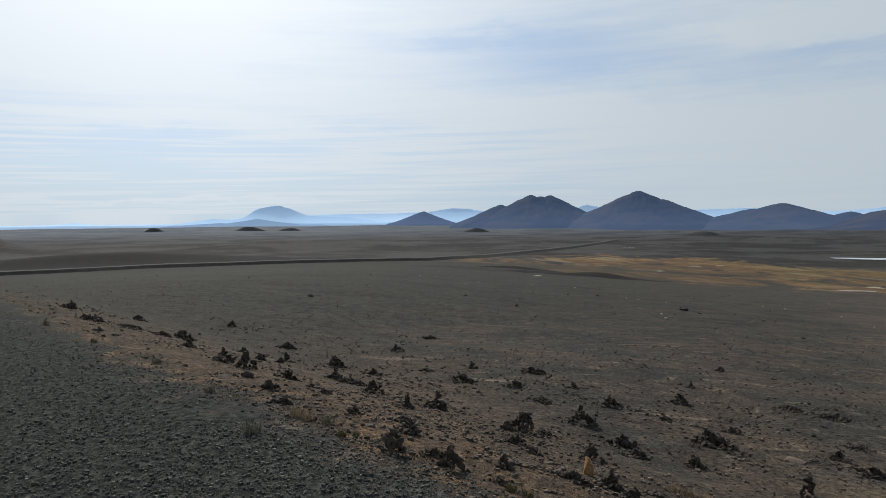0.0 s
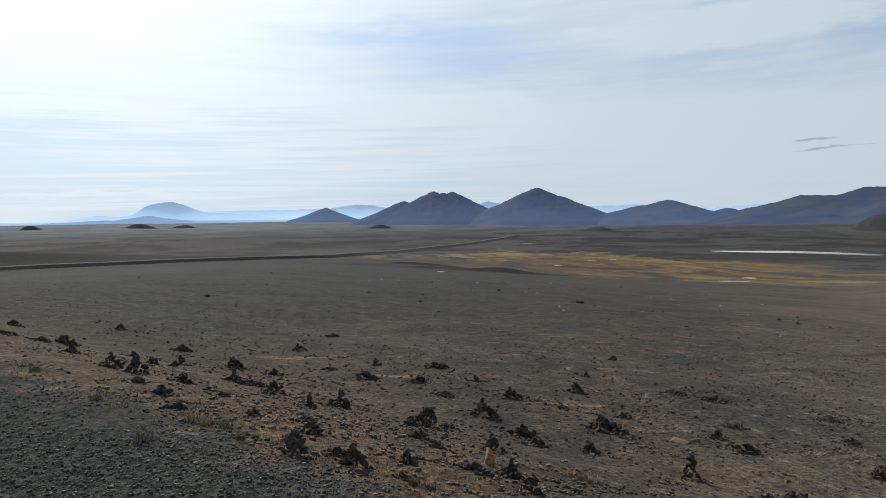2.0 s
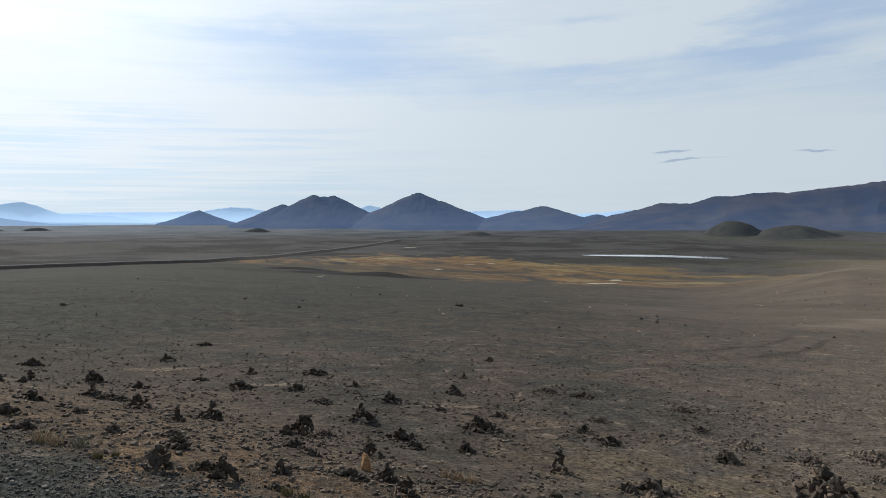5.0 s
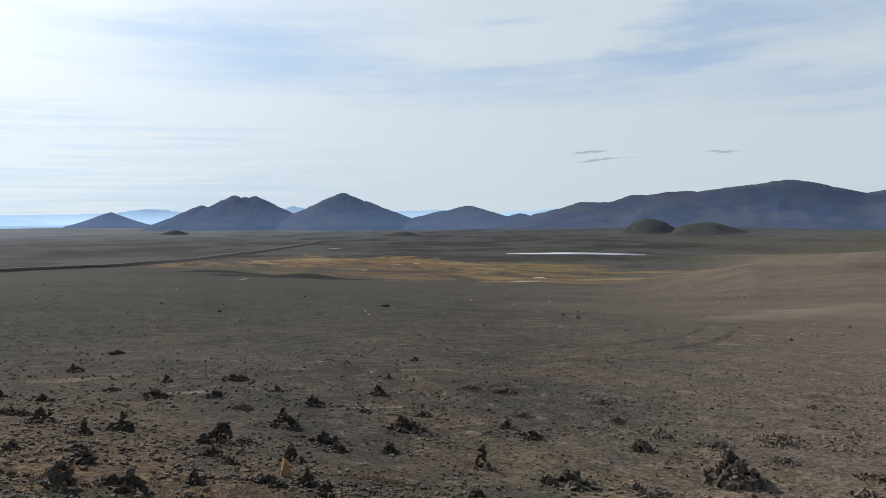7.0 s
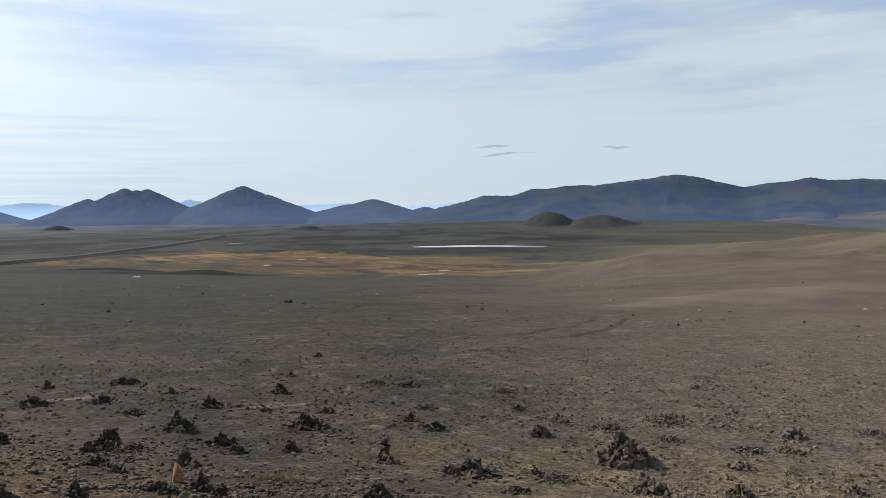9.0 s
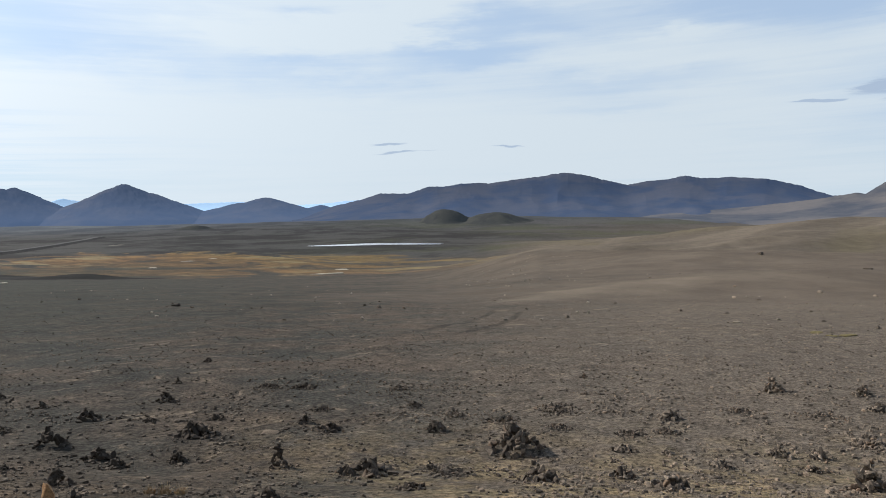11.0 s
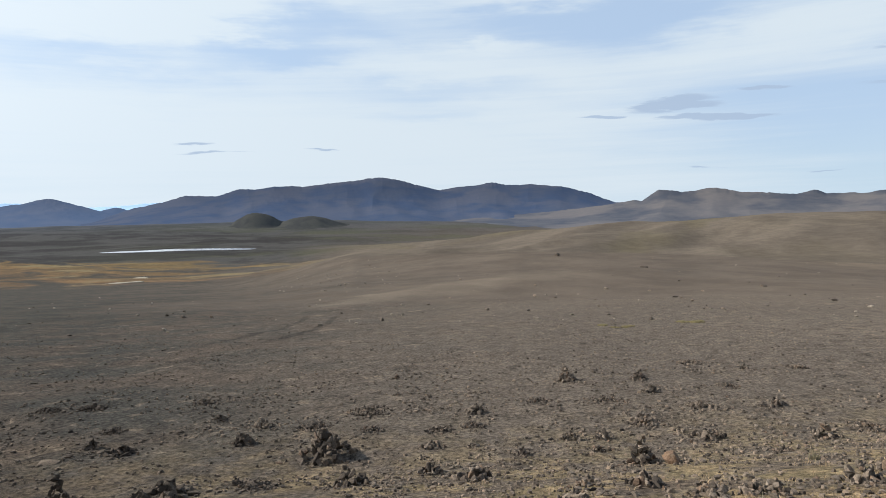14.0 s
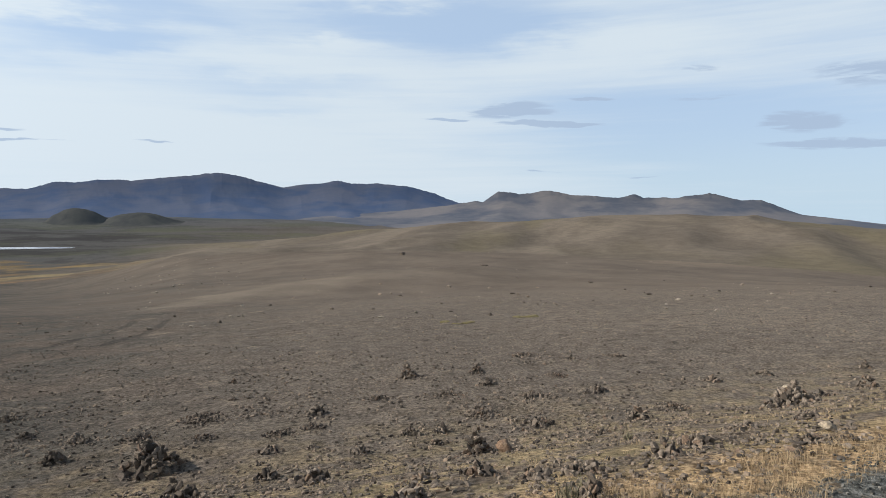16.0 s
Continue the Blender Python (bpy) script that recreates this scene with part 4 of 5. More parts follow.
# ---- stones ----
def stone_mesh(name, seed, mat, detail=2, flat=0.75, jag=0.28, cut=(0.22, 0.38)):
    rng = random.Random(seed)
    bm = bmesh.new()
    bmesh.ops.create_icosphere(bm, subdivisions=detail, radius=0.5)
    cuts = []
    for _ in range(9):
        d = Vector((rng.gauss(0, 1), rng.gauss(0, 1), rng.gauss(0, 1))).normalized()
        cuts.append((d, rng.uniform(*cut)))
    off = Vector((rng.uniform(-9, 9), rng.uniform(-9, 9), rng.uniform(-9, 9)))
    long, slim = rng.uniform(0.9, 1.45), rng.uniform(0.75, 1.0)
    for v in bm.verts:
        p = v.co.copy()
        for d, lim in cuts:
            k = p.dot(d)
            if k > lim:
                p -= d * (k - lim)
        p *= 1 + jag * noise.noise(p * 2.6 + off) + 0.5 * jag * noise.noise(p * 6.5 + off)
        v.co = (p.x * long * 1.15, p.y * slim * 1.15, p.z * flat * 1.15)
    me = bpy.data.meshes.new(name)
    bm.to_mesh(me)
    bm.free()
    me.materials.append(mat)
    return me


STONES = [stone_mesh("stone", k, SCORIA, 2, 0.78 + 0.08 * (k % 5), 0.10, (0.15, 0.34)) for k in range(16)]
ORANGE_MESH = stone_mesh("orange_stone", 101, ORANGE_STONE, 3, 0.9, 0.14)
OCHRE_MESH = stone_mesh("ochre_stone", 103, OCHRE_STONE, 3, 1.75, 0.14)
PALE_MESH = stone_mesh("pale_stone", 102, PALE_STONE, 2, 0.6)
FLAT_MESH = stone_mesh("flat_stone", 104, TAN_STONE, 3, 0.5, 0.14)


def piece(me, parent, place, size, rng, squash=1.0, name="stone"):
    ob = new(name, me)
    ob.parent = parent
    ob.location = place
    ob.rotation_euler = (rng.uniform(-1.3, 1.3), rng.uniform(-1.3, 1.3), rng.uniform(0, 6.28))
    ob.scale = (size * rng.uniform(0.85, 1.2), size * rng.uniform(0.8, 1.1), size * rng.uniform(0.8, 1.1) * squash)
    return ob


def cairn(x, y, width, height, seed):
    """A heap of lava stones; tall ones end in a slim stack."""
    rng = random.Random(seed)
    base = new("cairn")
    base.location = (x, y, height_at(x, y))
    height = min(height, 0.58 * width) if width > 0.5 else 1.08 * height
    width = 1.14 * width
    tall = height / width
    steep = tall > 0.68
    size = max(0.042, min(0.088, 0.036 + 0.10 * width, height * 0.62))
    power = 1.1 if steep else 0.95
    count = int(max(8, min(95, (width / size) ** 2 * (0.8 + 1.1 * tall))))
    lean_x, lean_y = rng.uniform(-0.1, 0.1) * width, rng.uniform(-0.1, 0.1) * width

    def surface(q):
        return height * max(0.0, 1 - q) ** power

    def put(q, a, k, sunk):
        px, py = 0.5 * width * q * math.cos(a), 0.5 * width * q * math.sin(a)
        z = surface(q)
        f = z / (height + 1e-6)
        floor = height_at(x + px, y + py) - base.location.z
        piece(STONES[rng.randrange(len(STONES))], base, (px + lean_x * f, py + lean_y * f, floor * (1 - f) + max(z - sunk * k, 0.16 * k)), k, rng)

    # larger stones inside, smaller ones over the flanks
    for i in range(max(3, count // 7)):
        put(rng.uniform(0.0, 0.45), rng.uniform(0, 6.28), size * rng.uniform(1.15, 1.5), 0.75)
    for i in range(count):
        put(rng.random() ** 0.62, rng.uniform(0, 6.28), size * rng.uniform(0.65, 1.3), rng.uniform(0.15, 0.5))
    # fallen stones around it
    for i in range(int(4 + 16 * width)):
        a, q = rng.uniform(0, 6.28), rng.uniform(0.45, 0.95) * width
        k = size * rng.uniform(0.4, 0.8)
        gx, gy = x + q * math.cos(a), y + q * math.sin(a)
        piece(STONES[rng.randrange(len(STONES))], base, (q * math.cos(a), q * math.sin(a), height_at(gx, gy) - base.location.z + 0.14 * k), k, rng)
    kind = "tall slim stack" if steep and height > 0.16 else "low loose heap" if tall < 0.45 else "small heap"
    tagged(base, kind + " of rough dark lava stones on gravel", "cairn", "stone heaps on the slope")
    return base


# plan place, width and height of each heap
CAIRNS = []
CAIRNS.append([
    (-7.98, 14.17, 0.29, 0.16), (-6.31, 11.92, 0.37, 0.12), (-7.21, 15.69, 0.29, 0.15), (-5.56, 11.73, 0.40, 0.05), (-4.96, 11.61, 0.30, 0.07), (-4.76, 12.11, 0.35, 0.15), (-3.85, 10.00, 0.17, 0.14),
    (-5.25, 10.07, 0.10, 0.06), (-5.56, 17.37, 0.24, 0.15), (-3.39, 14.38, 0.30, 0.14), (-2.96, 8.85, 0.24, 0.18), (-3.58, 11.85, 0.14, 0.10), (-2.56, 8.57, 0.25, 0.23), (-2.22, 7.40, 0.15, 0.09),
    (-2.93, 10.60, 0.16, 0.13), (-2.79, 11.76, 0.16, 0.17), (-2.77, 11.25, 0.14, 0.09), (-1.94, 8.20, 0.20, 0.11), (-2.02, 12.36, 0.36, 0.18), (-1.62, 9.94, 0.24, 0.19),
])
CAIRNS.append([
    (-1.35, 9.78, 0.42, 0.08), (-0.93, 8.81, 0.26, 0.18), (-1.23, 11.77, 0.20, 0.12), (-1.05, 14.93, 0.28, 0.15), (-0.40, 18.61, 0.35, 0.11), (-0.33, 12.62, 0.28, 0.07), (-1.31, 7.25, 0.14, 0.06),
    (-1.79, 6.77, 0.19, 0.10), (-1.48, 6.05, 0.12, 0.09), (-0.83, 6.00, 0.15, 0.06), (-0.45, 7.77, 0.17, 0.15), (-0.36, 5.94, 0.15, 0.07), (-0.28, 5.44, 0.17, 0.12), (-0.11, 8.41, 0.29, 0.25),
    (-0.36, 4.69, 0.17, 0.19), (-0.07, 4.73, 0.20, 0.06), (0.05, 4.40, 0.17, 0.15), (0.33, 11.71, 0.36, 0.15), (0.59, 13.23, 0.16, 0.14), (1.23, 11.47, 0.28, 0.13),
])
CAIRNS.append([
    (1.82, 13.27, 0.46, 0.11), (1.55, 10.31, 0.30, 0.08), (2.33, 11.80, 0.18, 0.12), (0.94, 7.86, 0.31, 0.30), (0.73, 7.72, 0.15, 0.12), (1.22, 7.92, 0.19, 0.06), (0.71, 6.41, 0.17, 0.11),
    (0.85, 6.01, 0.15, 0.07), (0.45, 4.74, 0.15, 0.11), (0.36, 4.23, 0.11, 0.06), (1.90, 9.03, 0.34, 0.21), (1.47, 6.46, 0.23, 0.18), (0.93, 4.78, 0.17, 0.07), (1.23, 4.85, 0.18, 0.12),
    (2.64, 10.34, 0.32, 0.17), (4.06, 11.26, 0.26, 0.16), (3.49, 8.45, 0.47, 0.18), (2.19, 8.09, 0.31, 0.14), (2.24, 7.53, 0.20, 0.11), (2.86, 7.43, 0.19, 0.13),
])
CAIRNS.append([
    (3.55, 6.35, 0.18, 0.27), (3.29, 9.74, 0.19, 0.06), (4.10, 9.32, 0.21, 0.08), (6.39, 15.16, 0.20, 0.12), (4.78, 12.71, 0.10, 0.11), (4.91, 8.19, 0.18, 0.12), (5.82, 11.04, 0.34, 0.05),
    (6.28, 10.59, 0.38, 0.08), (2.38, 4.26, 0.20, 0.16), (1.22, 4.24, 0.14, 0.13), (0.98, 4.68, 0.16, 0.06), (4.98, 7.60, 0.35, 0.12), (6.03, 6.59, 0.26, 0.16), (6.86, 7.09, 0.25, 0.10),
    (6.88, 8.14, 0.24, 0.08), (7.55, 9.36, 0.33, 0.07), (5.60, 8.84, 0.29, 0.05), (7.00, 6.28, 0.39, 0.07), (6.04, 5.13, 0.62, 0.37), (8.12, 6.10, 0.57, 0.06),
])
CAIRNS.append([
    (7.24, 5.42, 0.29, 0.05), (4.06, 5.42, 0.49, 0.16), (4.73, 4.88, 0.37, 0.05), (3.87, 4.46, 0.25, 0.06), (4.77, 5.23, 0.11, 0.07), (11.27, 7.98, 0.15, 0.11), (9.48, 6.65, 0.13, 0.06),
    (12.32, 4.67, 0.32, 0.31), (12.83, 3.44, 0.24, 0.18), (8.93, 4.76, 0.30, 0.14), (8.29, 6.35, 0.57, 0.07), (8.21, 4.40, 0.34, 0.06), (7.71, 4.62, 0.38, 0.05), (6.94, 4.26, 0.22, 0.09),
    (7.21, 3.83, 0.10, 0.08), (7.12, 3.14, 0.18, 0.11), (5.18, 4.03, 0.33, 0.16), (5.87, 3.56, 0.24, 0.11), (5.71, 2.92, 0.37, 0.14), (8.09, 2.91, 0.23, 0.16),
])
CAIRNS.append([
    (8.32, 2.55, 0.18, 0.11), (7.64, 2.39, 0.24, 0.06), (10.66, 3.34, 0.73, 0.05), (10.16, 4.30, 0.36, 0.05), (15.47, 3.05, 0.44, 0.07), (11.81, 2.88, 0.24, 0.11), (10.86, 1.93, 0.37, 0.08),
    (9.36, 2.30, 0.28, 0.09), (8.93, 1.43, 0.37, 0.11), (5.21, 1.62, 0.17, 0.10), (5.37, 1.24, 0.22, 0.08), (12.91, 3.43, 0.25, 0.21), (11.72, 2.90, 0.20, 0.13), (16.02, 3.05, 0.55, 0.06),
    (15.20, 1.92, 0.15, 0.12), (15.88, 0.99, 0.41, 0.06), (12.93, 1.85, 0.43, 0.06), (11.36, 0.94, 0.30, 0.13), (9.55, 2.40, 0.35, 0.10), (7.14, 1.74, 0.28, 0.31),
])
CAIRNS.append([
    (9.34, 0.20, 0.24, 0.20), (10.26, -0.25, 0.49, 0.06), (12.68, -0.91, 0.28, 0.12), (13.89, -1.84, 0.27, 0.13), (5.66, -0.19, 0.24, 0.15), (6.37, -0.48, 0.30, 0.11), (8.23, 0.53, 0.16, 0.07),
    (10.23, -1.75, 0.64, 0.33), (10.94, -2.23, 0.32, 0.09), (7.83, -1.58, 0.33, 0.06), (6.12, -1.30, 0.28, 0.06), (14.59, -3.66, 0.17, 0.17), (11.95, -3.06, 0.28, 0.23), (7.22, -0.92, 0.33, 0.05),
    (5.25, 1.19, 0.23, 0.11), (4.95, 0.66, 0.24, 0.09), (5.11, 0.43, 0.18, 0.08), (5.12, 0.31, 0.17, 0.10), (4.31, 0.20, 0.18, 0.15), (4.44, 1.44, 0.26, 0.10),
])
CAIRNS.append([
    (5.72, -1.11, 0.13, 0.05),
])
for number, row in enumerate(row for rows in CAIRNS for row in rows):
    cairn(*row, 1000 + number)


def block_mesh(seed, mat):
    """A small angular chip, open below."""
    rng = random.Random(seed)
    bm = bmesh.new()
    bmesh.ops.create_cube(bm, size=0.9)
    for v in bm.verts:
        k = rng.uniform(0.45, 0.95) if v.co.z > 0 else rng.uniform(0.85, 1.2)
        v.co = (v.co.x * k + rng.uniform(-0.12, 0.12), v.co.y * k + rng.uniform(-0.12, 0.12), v.co.z * rng.uniform(0.55, 1.0))
    bmesh.ops.delete(bm, geom=[f for f in bm.faces if f.normal.z < -0.8], context="FACES_ONLY")
    bmesh.ops.triangulate(bm, faces=bm.faces[:])
    me = bpy.data.meshes.new("chip")
    bm.to_mesh(me)
    bm.free()
    me.materials.append(mat)
    return me


def scatter(name, mat, count, place, sizes, label, category, seed, detail=1, keep=None):
    """Many loose stones in one mesh."""
    rng = np.random.default_rng(seed)
    shapes = []
    for k in range(10):
        me = stone_mesh("shape", 300 + seed * 11 + k, mat, detail, 0.65) if detail else block_mesh(300 + seed * 11 + k, mat)
        co = np.empty(len(me.vertices) * 3, dtype=np.float32)
        me.vertices.foreach_get("co", co)
        tri = np.array([tuple(p.vertices) for p in me.polygons], dtype=np.int32)
        shapes.append((co.reshape(-1, 3), tri))
        bpy.data.meshes.remove(me)
    xy = place(rng, count)
    if keep is not None:
        xy = xy[keep(xy, rng)]
    zs = ground_surface(xy[:, 0], xy[:, 1])
    size = sizes(rng, len(xy), xy)
    verts, faces, base = [], [], 0
    for i in range(len(xy)):
        co, tri = shapes[i % 10]
        a = rng.uniform(0, 6.28)
        c, s = math.cos(a), math.sin(a)
        k = size[i] * rng.uniform(0.75, 1.25, 3)
        p = co * k
        p = np.stack([p[:, 0] * c - p[:, 1] * s + xy[i, 0], p[:, 0] * s + p[:, 1] * c + xy[i, 1], p[:, 2] + zs[i] + 0.12 * size[i]], -1)
        verts.append(p)
        faces.append(tri + base)
        base += len(co)
    verts, faces = np.concatenate(verts), np.concatenate(faces)
    me = bpy.data.meshes.new(name)
    me.vertices.add(len(verts))
    me.vertices.foreach_set("co", verts.astype(np.float32).ravel())
    me.loops.add(faces.size)
    me.loops.foreach_set("vertex_index", faces.astype(np.int32).ravel())
    me.polygons.add(len(faces))
    me.polygons.foreach_set("loop_start", np.arange(0, faces.size, 3, dtype=np.int32))
    me.polygons.foreach_set("use_smooth", np.zeros(len(faces), dtype=bool))
    me.materials.append(mat)
    me.update(calc_edges=True)
    return tagged(new(name, me), label, category, kind="stuff")


def fan(az_from, az_to, r_from, r_to, power=1.0):
    def place(rng, count):
        az = np.radians(rng.uniform(az_to, az_from, count))
        r = r_from * (r_to / r_from) ** (rng.uniform(0, 1, count) ** power)
        return np.stack([-r * np.sin(az), r * np.cos(az)], -1)
    return place


scatter("loose_stones", LAVA, 230000, fan(44, -114, 3.4, 55, 0.78), lambda rng, n, xy: (0.009 + 0.050 * rng.uniform(0, 1, n) ** 5.5) * np.clip(np.hypot(xy[:, 0], xy[:, 1]) / 10, 0.85, 1.05),
        "loose dark lava stones strewn over the slope", "stones", 1, 0, lambda xy, rng: (edge_distance(xy[:, 0], xy[:, 1]) > 0.3) & (rng.uniform(0, 1, len(xy)) < np.clip(0.70 + 0.5 * np.arctan2(xy[:, 0], xy[:, 1]), 0.40, 1.0) * np.where(np.hypot(xy[:, 0], xy[:, 1]) < 13.0, 1.0, 0.62))
        & (fbm(xy[:, 0] / 1.1, xy[:, 1] / 1.1, 3, 77) + rng.uniform(-0.4, 0.4, len(xy)) > 0.0))
scatter("distant_stones", LAVA, 620, fan(40, -115, 40, 260, 1.2), lambda rng, n, xy: 0.07 + 0.28 * rng.uniform(0, 1, n) ** 5, "scattered boulders on the far slope", "boulders", 2, 1)
scatter("rubble", SCORIA, 30000, fan(44, -116, 3.6, 18, 0.9), lambda rng, n, xy: 0.016 + 0.055 * rng.uniform(0, 1, n) ** 3.0, "broken lava rubble lying in loose clusters", "rubble", 4, 1,
        lambda xy, rng: (edge_distance(xy[:, 0], xy[:, 1]) > 0.4) & (fbm(xy[:, 0] / 0.8, xy[:, 1] / 0.8, 2, 99) + rng.uniform(-0.12, 0.12, len(xy)) > 0.27))
scatter("pale_stones", LIGHT_STONE, 420, fan(5, -112, 28, 190, 0.9), lambda rng, n, xy: 0.09 + 0.22 * rng.uniform(0, 1, n) ** 2.5, "pale stones dotted over the far slope", "stones", 5, 1,
        lambda xy, rng: fbm(xy[:, 0] / 22, xy[:, 1] / 22, 2, 55) + rng.uniform(-0.3, 0.3, len(xy)) > 0.0)
scatter("pale_stones", LIGHT_STONE, 70, fan(-44, -54, 75, 190, 1.0), lambda rng, n, xy: 0.14 + 0.30 * rng.uniform(0, 1, n) ** 2.0, "pale stones lying together near the terrace's brow", "stones", 7, 1)
scatter("pad_gravel", GRAVEL, 165000, fan(46, -112, 2.4, 13, 1.0), lambda rng, n, xy: 0.006 + 0.020 * rng.uniform(0, 1, n) ** 4.0, "coarse blue-grey road gravel on the pad", "gravel", 3, 0,
        lambda xy, rng: edge_distance(xy[:, 0], xy[:, 1]) + 1.1 * fbm(xy[:, 0] / 0.9, xy[:, 1] / 0.9, 3, 5) + 0.9 * rng.uniform(-0.5, 0.5, len(xy)) ** 3 * 4 < 0.22)

scatter("pad_gravel", GRAVEL, 16000, lambda rng, n: rng.uniform(-3.6, 3.6, (n, 2)), lambda rng, n, xy: 0.010 + 0.020 * rng.uniform(0, 1, n) ** 3.0, "coarse blue-grey road gravel underfoot on the pad", "gravel", 6, 0,
        lambda xy, rng: (edge_distance(xy[:, 0], xy[:, 1]) < 0.0) & (np.hypot(xy[:, 0], xy[:, 1]) < 3.4))


# ---- single stones ----
def boulder(x, y, size, me, label, seed, sink=0.22, name="boulder"):
    rng = random.Random(seed)
    ob = new(name, me)
    ob.location = (x, y, height_at(x, y) + size * (0.34 - sink))
    ob.rotation_euler = (rng.uniform(-0.2, 0.2), rng.uniform(-0.2, 0.2), rng.uniform(0, 6.28))
    ob.scale = (size, size * rng.uniform(0.8, 1.0), size * rng.uniform(0.8, 1.0))
    return tagged(ob, label, "boulder", "single boulders on the slope")


BOULDERS = [stone_mesh("boulder", 400 + k, LAVA, 3, 0.72, 0.22) for k in range(4)]
for number, (x, y, size) in enumerate(((15.55, 42.8, 0.50), (23.7, 32.0, 0.36), (24.5, 30.6, 0.22), (33.5, 18.0, 0.24), (101.4, 28.1, 1.1), (37.0, 6.0, 0.22), (44.0, 9.0, 0.26), (123.0, 51.2, 1.2), (47.0, -3.0, 0.26), (29.0, 25.0, 0.22), (24.0, 34.0, 0.24), (60.0, 20.0, 0.40),
                                       (70.0, 8.0, 0.5), (66.0, -6.0, 0.45), (4.0, 36.0, 0.28), (-6.0, 30.0, 0.26))):
    boulder(x, y, size, BOULDERS[number % 4], "single dark lava boulder on the open slope", 500 + number)
boulder(7.11, 1.44, 0.24, ORANGE_MESH, "rounded orange-brown boulder beside a stone heap", 601, 0.15, "orange_boulder")
boulder(1.17, 5.30, 0.10, OCHRE_MESH, "upright ochre stone in front of a heap", 602, -0.25, "ochre_stone").scale.z = 0.17
boulder(11.20, -1.86, 0.19, PALE_MESH, "pale flat stone on a stone heap", 603, -0.30, "pale_stone")
boulder(4.27, 8.00, 0.24, FLAT_MESH, "tan flat stone slab lying in the gravel", 605, 0.30, "flat_stone").scale.z = 0.08
boulder(6.58, -1.48, 0.15, PALE_MESH, "pale square stone among dark stones", 604, 0.1, "pale_stone")


# ---- plants ----
def blades(name, mat, spots, label, category, seed, tall, thick=0.004, kind="stuff", per=14, spread=0.05):
    """Tufts of thin bent blades, one mesh."""
    rng = random.Random(seed)
    verts, faces = [], []
    for x, y, k in spots:
        for _ in range(per):
            a, q = rng.uniform(0, 6.28), spread * math.sqrt(rng.random())
            px, py = x + q * math.cos(a), y + q * math.sin(a)
            z = height_at(px, py) - 0.01
            h = tall * k * rng.uniform(0.5, 1.15)
            lean, way, w = rng.uniform(0.1, 0.75), rng.uniform(0, 6.28), thick * rng.uniform(0.6, 1.3)
            face = rng.uniform(0, 3.14)
            sx, sy = w * math.cos(face), w * math.sin(face)
            base = len(verts)
            for f, g in ((0.0, 1.0), (0.5, 0.8), (1.0, 0.15)):
                bx, by, bz = px + math.cos(way) * lean * h * f * f, py + math.sin(way) * lean * h * f * f, z + h * f * (1 - 0.25 * lean * f)
                verts += [(bx - sx * g, by - sy * g, bz), (bx + sx * g, by + sy * g, bz)]
            faces += [(base, base + 1, base + 3, base + 2), (base + 2, base + 3, base + 5, base + 4)]
    ob = new(name, mesh_from(name, verts, faces, mat, False))
    return tagged(ob, label, category, kind=kind)


def rim_spots(count, x_from, x_to, s_from, s_to, seed, clump=0.0):
    """Places along the rim of the pad."""
    rng = random.Random(seed)
    out = []
    while len(out) < count:
        u, s = rng.uniform(x_from, x_to), rng.uniform(s_from, s_to)
        x = u + EDGE_N[0] * s
        y = (EDGE_D - EDGE_N[0] * u) / EDGE_N[1] + EDGE_N[1] * s
        if float(value_noise(np.array([x / 0.45]), np.array([y / 0.45]), 9)[0]) + rng.uniform(-0.35, 0.35) > clump:
            out.append((x, y, rng.uniform(0.5, 1.2)))
    return out


blades("dry_grass", STRAW, rim_spots(440, 3.3, 8.5, -0.05, 0.75, 21, 0.06), "tall dry straw-coloured grass along the pad's rim", "dry grass", 31, 0.10, 0.0016, per=20, spread=0.09)
blades("dry_grass", STRAW, rim_spots(220, -9.5, 3.1, -0.1, 1.3, 22, 0.12), "short dry grass in the soil by the rim", "dry grass", 32, 0.055, 0.0035, per=9, spread=0.06)
blades("dry_grass", STRAW, rim_spots(160, 2.5, 8.0, 0.6, 3.2, 23, 0.1), "thin dry grass between the stones", "dry grass", 33, 0.06, 0.003, per=7, spread=0.06)


def herb_tuft(x, y, size, seed, mat, label):
    ob = blades("grass_tuft", mat, [(x, y, 1.0)], label, "grass tuft", seed, size, 0.0045, "thing", 55, size * 0.55)
    ob["kind"] = ""
    return tagged(ob, label, "grass tuft", "tufts along the rim")


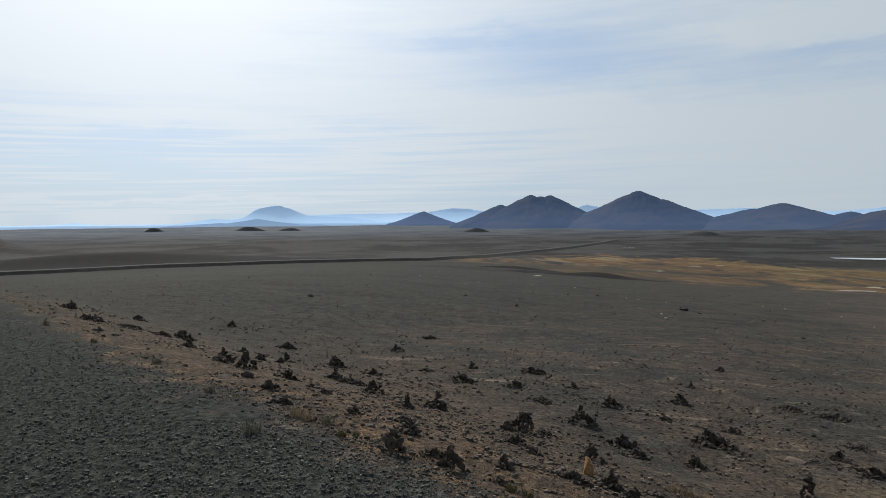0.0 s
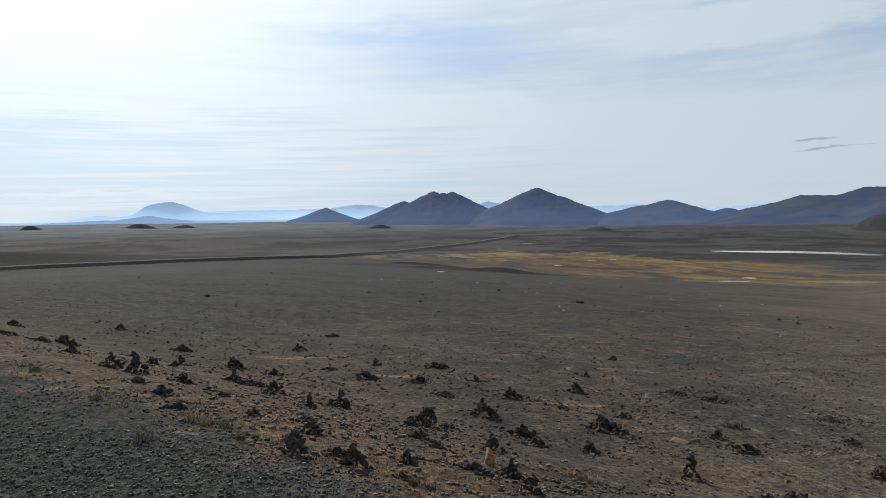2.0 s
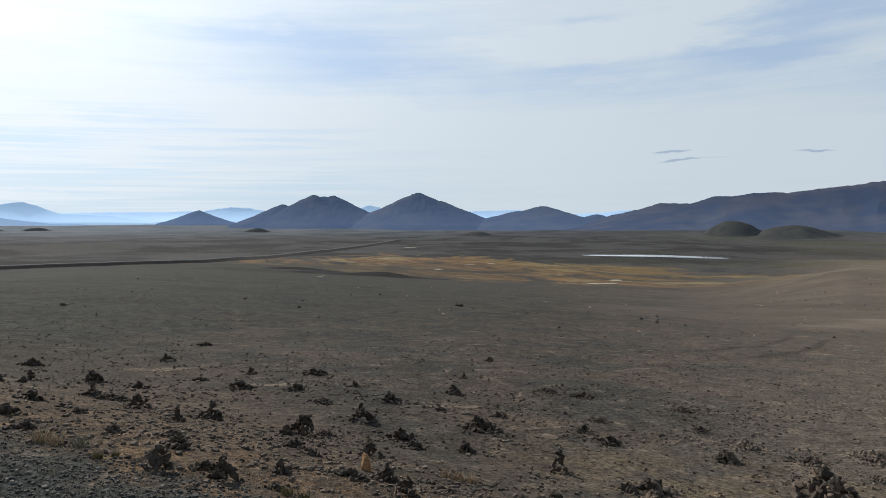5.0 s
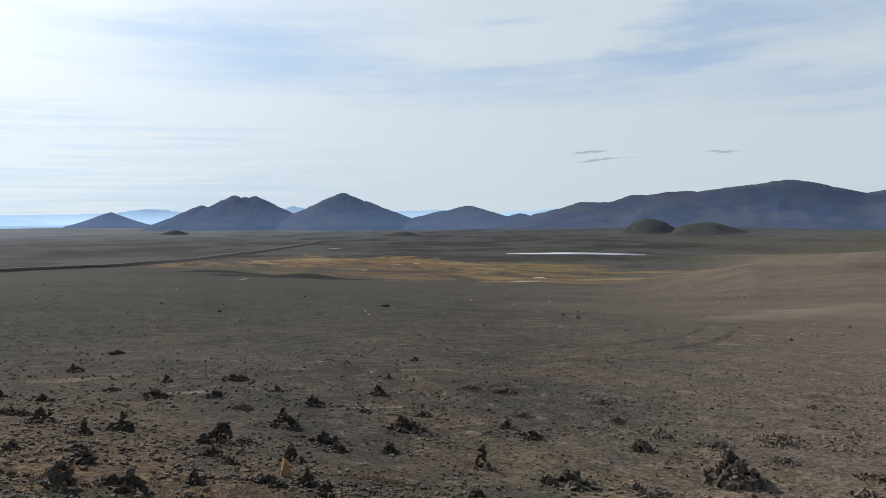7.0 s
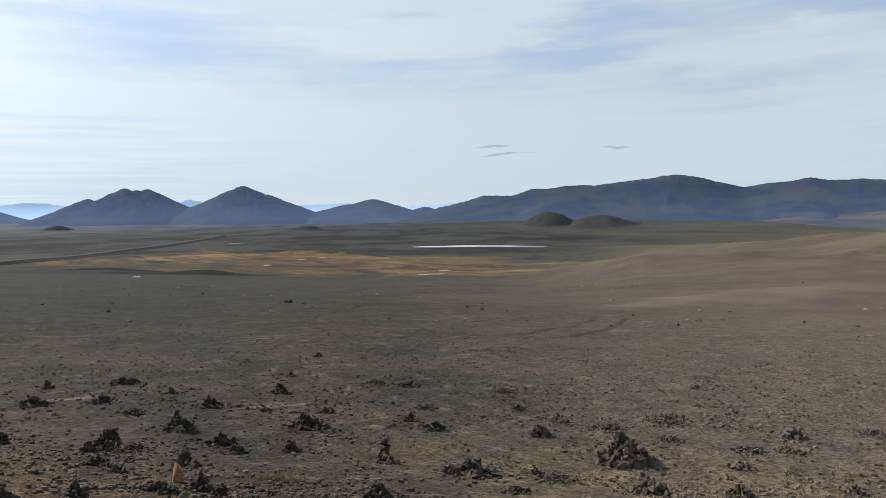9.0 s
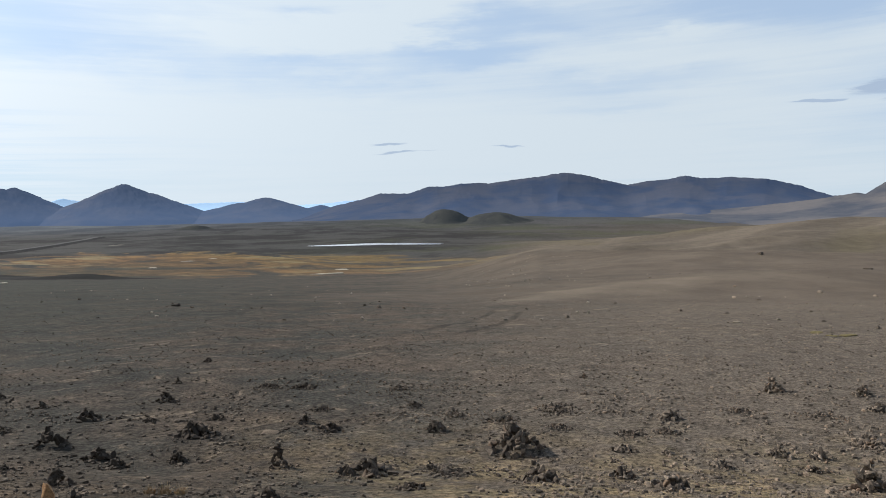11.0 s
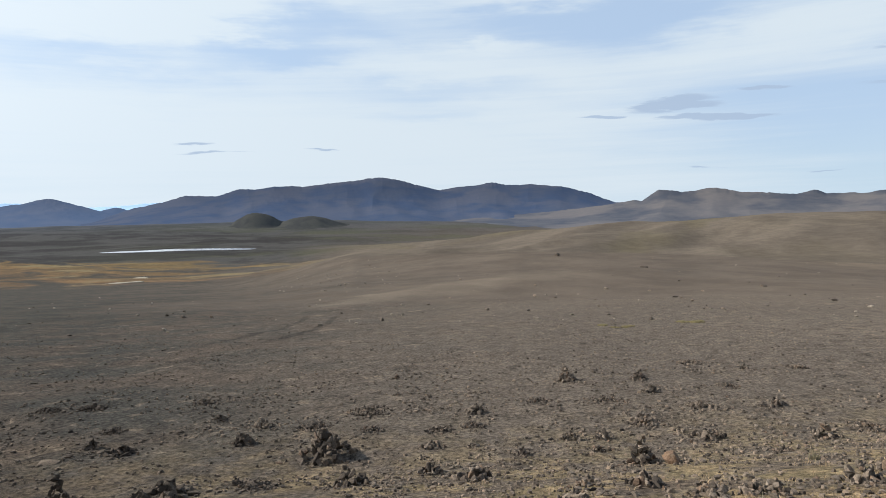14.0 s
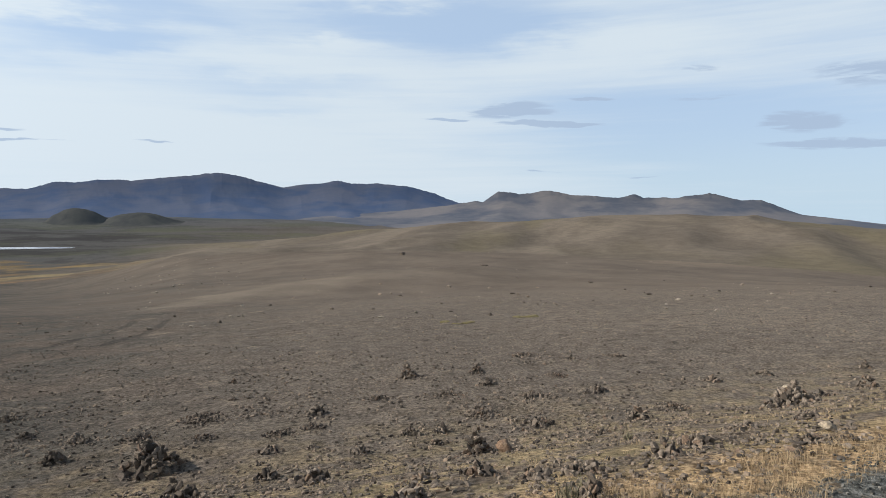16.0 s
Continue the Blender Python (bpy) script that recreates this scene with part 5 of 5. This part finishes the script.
for number, (x, y, size) in enumerate(((-1.45, 4.95, 0.12), (-0.95, 5.35, 0.10), (-3.3, 7.55, 0.09), (-4.6, 8.7, 0.08), (-6.0, 10.0, 0.10), (4.25, 0.35, 0.12), (4.53, 0.26, 0.12), (7.39, 0.19, 0.10), (-2.2, 6.2, 0.08))):
    herb_tuft(x, y, size, 700 + number, SAGE, "grey-green grass tuft in the gravel at the rim")
for number, (x, y, size) in enumerate(((-0.78, 5.0, 0.06), (-0.68, 5.06, 0.05), (0.42, 4.1, 0.07), (0.52, 4.05, 0.06), (3.95, 0.55, 0.06))):
    herb_tuft(x, y, size, 730 + number, YELLOW_MOSS, "low yellowish grass tuft in brown soil")


for number, (x, y, size) in enumerate(((2.02, 5.38, 0.11), (2.12, 5.30, 0.09), (1.93, 5.47, 0.08), (-1.24, 5.54, 0.12), (-1.12, 5.44, 0.09))):
    herb_tuft(x, y, size, 760 + number, STRAW, "dry straw-coloured grass tuft between the stones")


def moss_cushion(x, y, size, seed, label):
    rng = random.Random(seed)
    bm = bmesh.new()
    for _ in range(14):
        a, q = rng.uniform(0, 6.28), size * 0.5 * math.sqrt(rng.random())
        k = size * rng.uniform(0.12, 0.28)
        px, py = q * math.cos(a) * 1.3, q * math.sin(a)
        z = height_at(x + px, y + py) - height_at(x, y)
        made = bmesh.ops.create_icosphere(bm, subdivisions=2, radius=1.0)["verts"]
        for v in made:
            p = v.co * (1 + 0.3 * noise.noise(v.co * 3 + Vector((a, q, k * 90))))
            v.co = (px + p.x * k, py + p.y * k, z + p.z * k * 0.35 + 0.01)
    me = bpy.data.meshes.new("moss_cushion")
    bm.to_mesh(me)
    bm.free()
    me.materials.append(YELLOW_MOSS)
    ob = new("moss_cushion", me)
    ob.location = (x, y, height_at(x, y))
    return tagged(ob, label, "moss", "moss cushions")


for number, (x, y, size) in enumerate(((27.3, 5.3, 0.60), (27.0, 5.75, 0.40), (24.6, 8.2, 0.34), (24.3, 7.1, 0.42), (24.1, 7.5, 0.28))):
    moss_cushion(x, y, size, 800 + number, "low yellow-green moss cushion on gravel")
